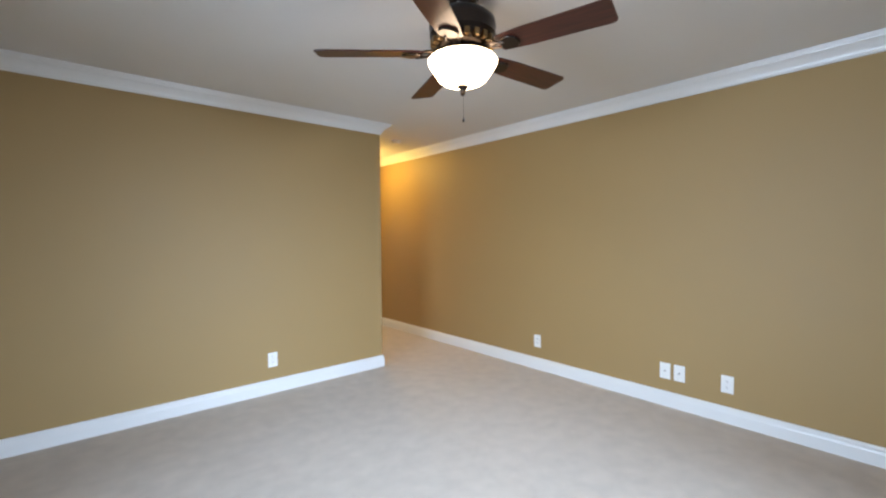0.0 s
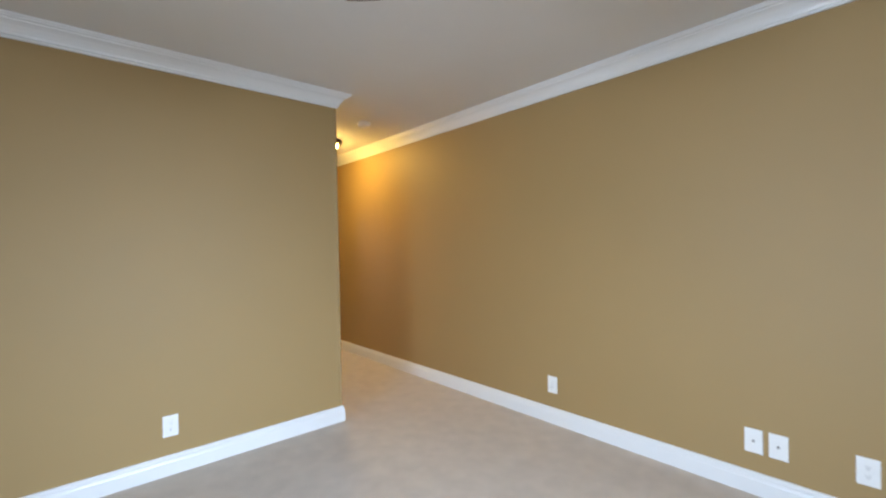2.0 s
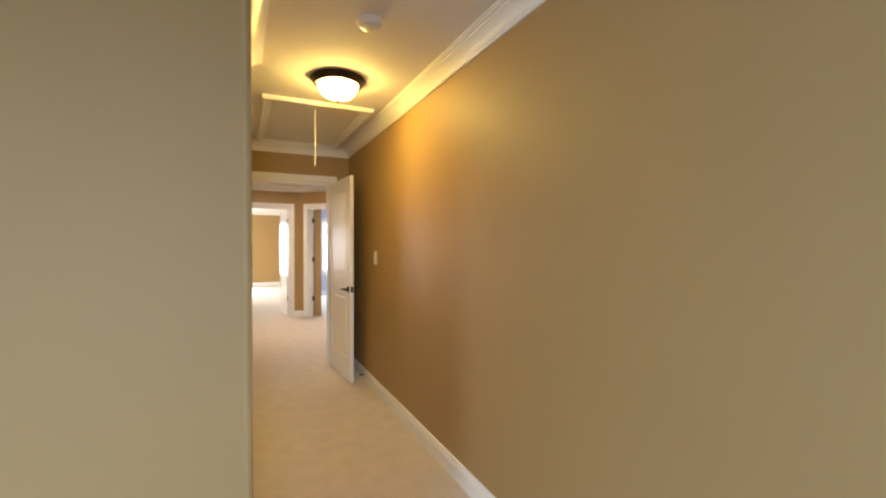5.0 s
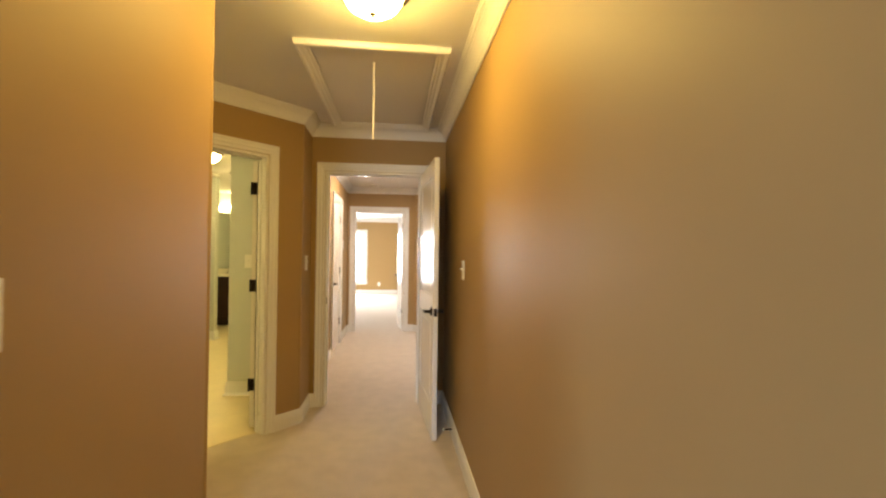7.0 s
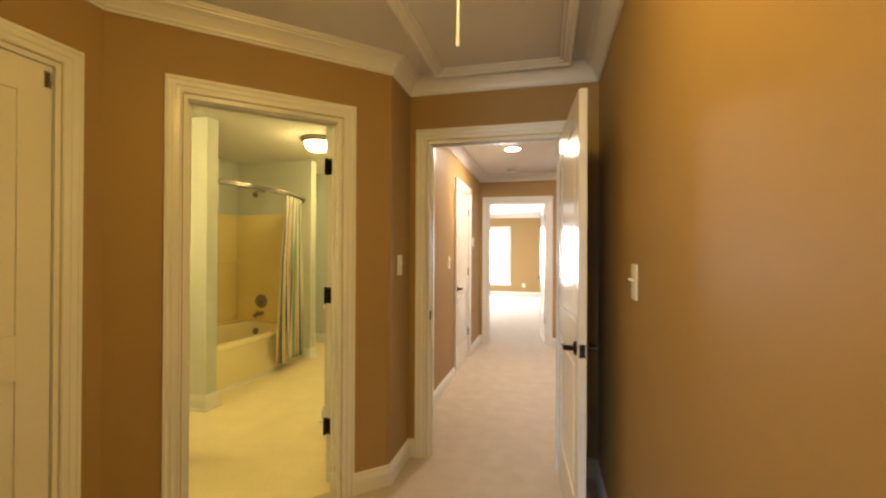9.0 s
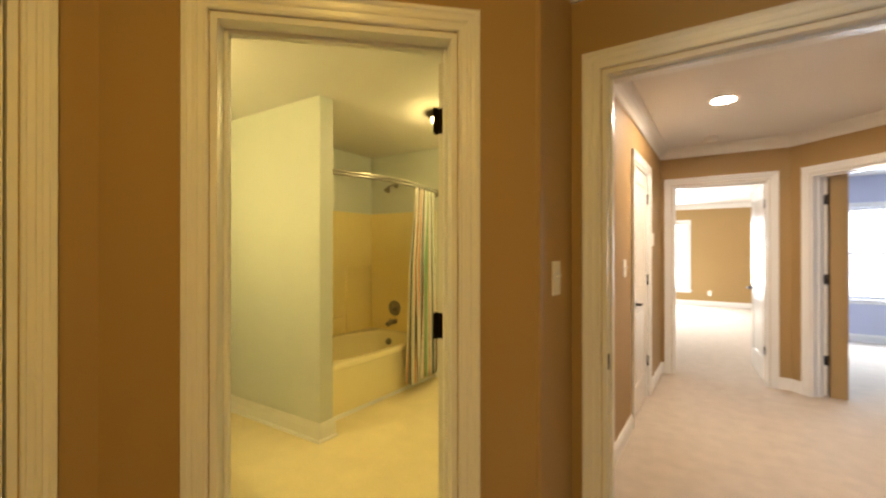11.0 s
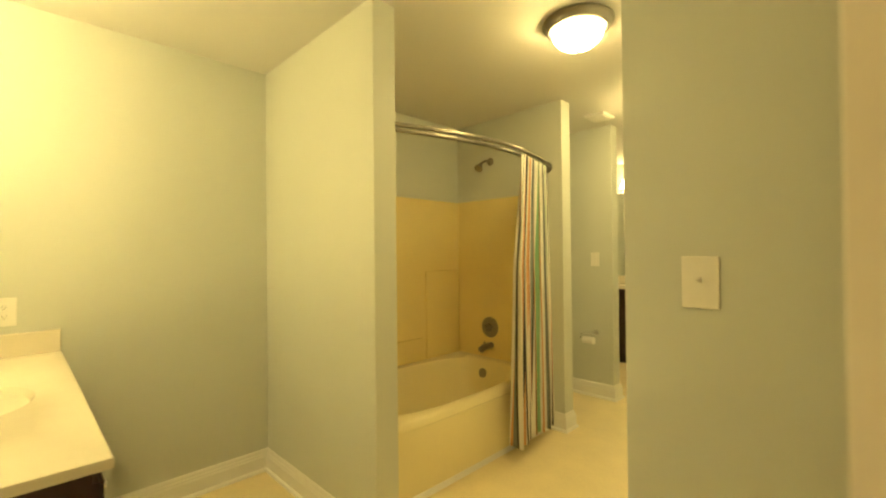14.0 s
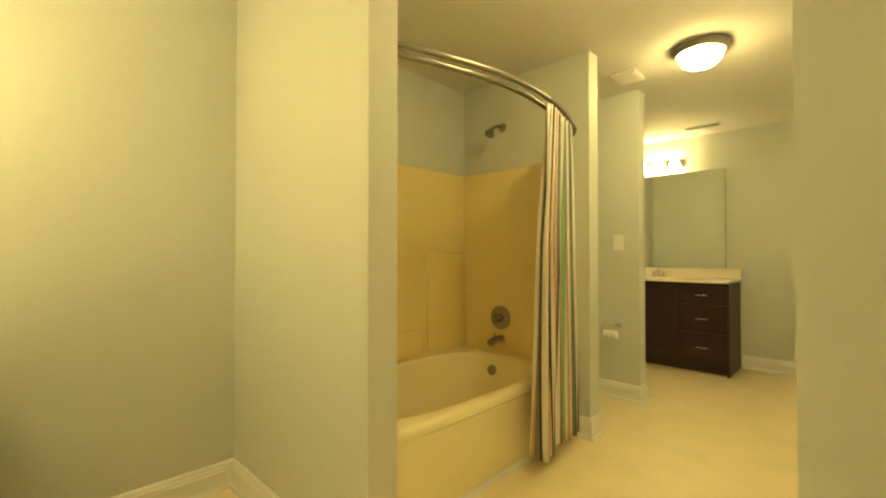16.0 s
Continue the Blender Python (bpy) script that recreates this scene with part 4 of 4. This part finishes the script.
# ---- vanities ----
def vanity(name, m, w, d, h, label, drawers, sink_x, splash_left, splash_back=True):
    """A bathroom cabinet: back on y = 0, front at y = -d, x from 0 to w."""
    e = empty(name, m, label, "vanity", "bathroom vanities")
    part("cabinet_body", cube(0.012, w - 0.012, -d + 0.02, -0.002, 0.10, h - 0.140, 0.002), ESPRESSO, e)
    rim = bmesh.new()
    box(rim, 0.012, 0.030, -d + 0.02, -0.002, h - 0.141, h - 0.022)
    box(rim, w - 0.030, w - 0.012, -d + 0.02, -0.002, h - 0.141, h - 0.022)
    box(rim, 0.030, w - 0.030, -d + 0.02, -d + 0.038, h - 0.141, h - 0.022)
    part("upper_rail", rim, ESPRESSO, e)
    part("toe_kick", cube(0.03, w - 0.03, -d + 0.09, -0.01, 0.004, 0.10), ESPRESSO, e)
    for x0, x1 in ((0.012, 0.030), (w - 0.030, w - 0.012)):
        part("side_foot", cube(x0, x1, -d + 0.021, -0.003, 0.004, 0.101), ESPRESSO, e)
    z0, z1 = 0.12, h - 0.05

    def pull(parent, cx, cz, upright=False):
        a = 0.048
        pts = [(-a, 0, 0), (-a, -0.022, 0), (-a * 0.6, -0.028, 0), (a * 0.6, -0.028, 0), (a, -0.022, 0), (a, 0, 0)]
        t = pose(cx, -d + 0.002, cz, 0, 90 if upright else 0)
        part("handle", tube([t @ Vector(p) for p in pts], 0.005, 10), CHROME, parent, "curved chrome pull", True)

    for x0, x1, n in drawers:
        gaps = [0.0, 0.25, 0.62, 1.0] if n == 3 else [0.0, 1.0]
        for g0, g1 in zip(gaps, gaps[1:]):
            b0, b1 = z1 - (z1 - z0) * g1 + 0.003, z1 - (z1 - z0) * g0 - 0.003
            f = bmesh.new()
            box(f, x0 + 0.003, x1 - 0.003, -d + 0.006, -d + 0.02, b0, b1, 0.002)
            fr = 0.045
            if b1 - b0 > 0.13:
                box(f, x0 + 0.003, x0 + fr, -d, -d + 0.006, b0, b1, 0.0015)
                box(f, x1 - fr, x1 - 0.003, -d, -d + 0.006, b0, b1, 0.0015)
                box(f, x0 + fr, x1 - fr, -d, -d + 0.006, b0, b0 + fr, 0.0015)
                box(f, x0 + fr, x1 - fr, -d, -d + 0.006, b1 - fr, b1, 0.0015)
            pnl = part("drawer_front" if n == 3 else "door", f, ESPRESSO, e)
            if n == 3:
                pull(pnl, (x0 + x1) / 2, (b0 + b1) / 2)
            else:
                pull(pnl, x1 - 0.03 if n == 1 else x0 + 0.03, b1 - 0.12, True)
    # counter with an integral oval basin
    t = bmesh.new()
    nseg = 64
    sx, sy = sink_x, -d * 0.50
    ox, oy = 0.0, 0.015
    edge = []
    for i in range(nseg):
        a = 2 * math.pi * i / nseg
        c, s = math.cos(a), math.sin(a)
        tx = ((w + ox - sx) / c) if c > 1e-6 else ((-ox - sx) / c if c < -1e-6 else 1e9)
        ty = ((-0.002 - sy) / s) if s > 1e-6 else ((-d - oy - sy) / s if s < -1e-6 else 1e9)
        k = min(tx, ty)
        edge.append((sx + c * k, sy + s * k))
    for cxx, cyy in ((-ox, -0.002), (w + ox, -0.002), (-ox, -d - oy), (w + ox, -d - oy)):
        i = min(range(nseg), key=lambda q: (edge[q][0] - cxx) ** 2 + (edge[q][1] - cyy) ** 2)
        edge[i] = (cxx, cyy)
    loops = [[(x, y, h - 0.022) for x, y in edge], [(x, y, h - 0.004) for x, y in edge], [(sx + (x - sx) * 0.997, sy + (y - sy) * 0.994, h) for x, y in edge]]
    for sc, dz in ((1.0, 0), (0.97, -0.004), (0.88, -0.03), (0.72, -0.075), (0.45, -0.105), (0.12, -0.115), (0.08, -0.118)):
        loops.append([(sx + 0.235 * sc * math.cos(2 * math.pi * i / nseg), sy - 0.01 + 0.175 * sc * math.sin(2 * math.pi * i / nseg), h + dz) for i in range(nseg)])
    vs = [[t.verts.new(q) for q in lp] for lp in loops]
    for a, b in zip(vs, vs[1:]):
        for i in range(nseg):
            t.faces.new((a[i], a[(i + 1) % nseg], b[(i + 1) % nseg], b[i]))
    t.faces.new(vs[-1])
    t.faces.new(vs[0])
    bmesh.ops.recalc_face_normals(t, faces=t.faces)
    top = part("countertop", t, MARBLE, e, "cream cultured marble top with an oval basin", True)
    part("drain", lathe([(0, 0), (0.022, 0), (0.020, 0.004), (0, 0.005)], 20, Matrix.Translation((sx, sy - 0.01, h - 0.118))), CHROME, top, "", True)
    part("backsplash", cube(0, w, -0.020, -0.001, h, h + 0.10, 0.004), MARBLE, e)
    if splash_left:
        part("side_splash", cube(0.001, 0.020, -d - 0.01, -0.021, h, h + 0.10, 0.004) if splash_left > 0 else cube(w - 0.020, w - 0.001, -d - 0.01, -0.021, h, h + 0.10, 0.004), MARBLE, e)
    return e, (sx, h)


def basin_faucet(m):
    e = empty("basin_faucet", m, "chrome two-handle basin faucet on the counter", "faucet")
    part("base_plate", cube(-0.085, 0.085, -0.026, 0.026, 0, 0.012, 0.005), CHROME, e, "", True)
    part("spout", tube([(0, 0, 0.01), (0, -0.01, 0.06), (0, -0.05, 0.085), (0, -0.11, 0.07)], 0.012), CHROME, e, "", True)
    for x in (-0.055, 0.055):
        part("handle", lathe([(0, 0.01), (0.018, 0.01), (0.016, 0.03), (0.022, 0.045), (0.020, 0.06), (0, 0.064)], 20, Matrix.Translation((x, 0, 0))), CHROME, e, "", True)


# near vanity: back to the south wall, its end panel towards the doorway
VW = -2.64 - WX
e, (sx, h) = vanity("vanity", Matrix.Translation((-2.64, SY, 0)) @ pose(0, 0, 0, 0, 0, 180), VW - 0.004, 0.545, 0.882, "dark espresso bathroom vanity with cream top beside the door",
                    [(0.02, 0.48, 3), (0.48, 0.93, 1), (0.93, 1.38, 2)], 0.72, -1)
basin_faucet(Matrix.Translation((-2.64 - 0.72, SY + 0.09, 0.882)) @ pose(0, 0, 0, 0, 0, 180))
e, (sx, h) = vanity("vanity", Matrix.Translation((-4.04, NY, 0)), 1.30, 0.55, 0.895, "dark espresso bathroom vanity with cream top under the mirror",
                    [(0.02, 0.45, 1), (0.45, 0.86, 2), (0.86, 1.28, 3)], 0.55, 0)
basin_faucet(Matrix.Translation((-4.04 + 0.55, NY - 0.10, 0.895)))


def wall_mirror(m, w, h, label):
    e = empty("mirror", m, label, "mirror")
    part("glass", cube(0, w, -0.008, -0.001, 0, h, 0.001), MIRROR, e)
    bev = bmesh.new()
    box(bev, -0.026, 0.026, -0.0012, 0.0012, 0.002, h - 0.002, 0.0, pose(w - 0.030, -0.0125, 0, 0, 0, -7))
    part("bevel", bev, MIRROR, e)
    return e


wall_mirror(Matrix.Translation((-3.99, NY, 0.998)), 1.122, 1.045, "large frameless wall mirror above the far vanity")
wall_mirror(Matrix.Translation((-2.68, SY, 0.985)) @ pose(0, 0, 0, 0, 0, 180), 1.36, 1.0, "large frameless wall mirror above the near vanity")


def vanity_light(m, n, label, glass=BULB):
    e = empty("vanity_light", m, label, "wall light")
    L = 0.17 * n
    part("back_bar", cube(-L / 2, L / 2, -0.025, -0.001, -0.045, 0.045, 0.008), NICKEL, e, "", True)
    for i in range(n):
        x = (i - (n - 1) / 2) * 0.17
        a = part("arm", tube([(x, -0.02, 0), (x, -0.07, 0.004), (x, -0.085, 0.03)], 0.008), NICKEL, e, "", True)
        s = part("shade", lathe([(0.018, 0.02), (0.026, 0.012), (0.036, -0.02), (0.048, -0.062), (0.056, -0.084), (0.052, -0.082), (0.03, -0.02), (0, 0.0)], 28, Matrix.Translation((x, -0.088, 0.03))), glass, e, "lit frosted glass shade", True)
    return e


vanity_light(Matrix.Translation((-3.50, NY, 2.15)), 3, "nickel vanity light bar with three lit glass shades", BULB_FAR)
vanity_light(Matrix.Translation((-3.36, SY, 2.12)) @ pose(0, 0, 0, 0, 0, 180), 4, "nickel vanity light bar with four lit glass shades")

# ---- small bathroom fixtures ----
e = empty("toilet_paper_holder", Matrix.Translation((-3.305, 6.76, 0.548)), "chrome toilet paper holder with a white roll", "paper holder")
part("post", lathe([(0, 0), (0.028, 0), (0.026, 0.008), (0.012, 0.012), (0.011, 0.06), (0, 0.062)], 24, pose(0.045, 0, 0.03, 90)), CHROME, e, "", True)
part("bar", tube([(0.045, -0.055, 0.03), (0.0, -0.058, 0.028), (-0.065, -0.06, 0.022), (-0.07, -0.062, -0.02), (-0.055, -0.062, -0.03), (0.05, -0.062, -0.03)], 0.006), CHROME, e, "", True)
roll = tube([(-0.045, -0.062, -0.034), (0.055, -0.062, -0.034)], 0.031, 28)
part("paper_roll", roll, PAPER, e, "white paper roll", True)

e = empty("exhaust_fan", Matrix.Translation((-3.06, 6.45, H)), "cream plastic exhaust fan grille on the ceiling", "exhaust fan")
part("housing", cube(-0.085, 0.085, -0.10, 0.10, -0.022, 0, 0.008), PLATE, e)
for i in range(7):
    part("slat", cube(-0.065, 0.065, -0.075 + 0.025 * i - 0.008, -0.075 + 0.025 * i + 0.008, -0.027, -0.021, 0.002), PLATE, e)
e = empty("ceiling_vent", Matrix.Translation((-3.0, 8.19, H)), "white metal air vent with dark louvres in the ceiling", "vent")
part("frame", sweep([(-0.15, -0.04), (-0.15, 0.04), (0.15, 0.04), (0.15, -0.04)], [(0, 0), (0, -0.006), (0.024, -0.004), (0.026, 0)], None, True), TRIM, e)
part("backing", cube(-0.15, 0.15, -0.04, 0.04, -0.003, -0.001), SLOT, e)
for i in range(3):
    part("slat", box(bmesh.new(), -0.149, 0.149, -0.006, 0.006, -0.001, 0.001, 0, pose(0, -0.026 + 0.026 * i, -0.0055, 35)), TRIM, e)
part("divider", cube(-0.006, 0.006, -0.04, 0.04, -0.012, -0.003), TRIM, e)
e = empty("towel_bar", Matrix.Translation((EX, 7.3, 0.62)), "short nickel towel bar on the pale blue wall", "towel bar")
for y in (-0.22, 0.22):
    part("post", lathe([(0, 0), (0.024, 0), (0.022, 0.008), (0.010, 0.012), (0.010, 0.065), (0, 0.066)], 20, pose(0, y, 0, 0, -90)), NICKEL, e, "", True)
part("bar", tube([(-0.058, -0.22, 0), (-0.058, 0.22, 0)], 0.008), NICKEL, e, "", True)
# door stop behind the hall door
e = empty("door_stop_spring", pose(-0.016, 3.14, 0.06), "small bronze spring door stop on the baseboard", "door stop")
part("spring", tube([(0, 0, 0), (-0.03, 0, 0), (-0.055, 0, 0)], 0.006), BRONZE, e, "", True)
part("tip", lathe([(0, -0.006), (0.008, -0.006), (0.008, 0.006), (0, 0.006)], 12, pose(-0.058, 0, 0, 0, 90)), PLATE, e, "white rubber tip")
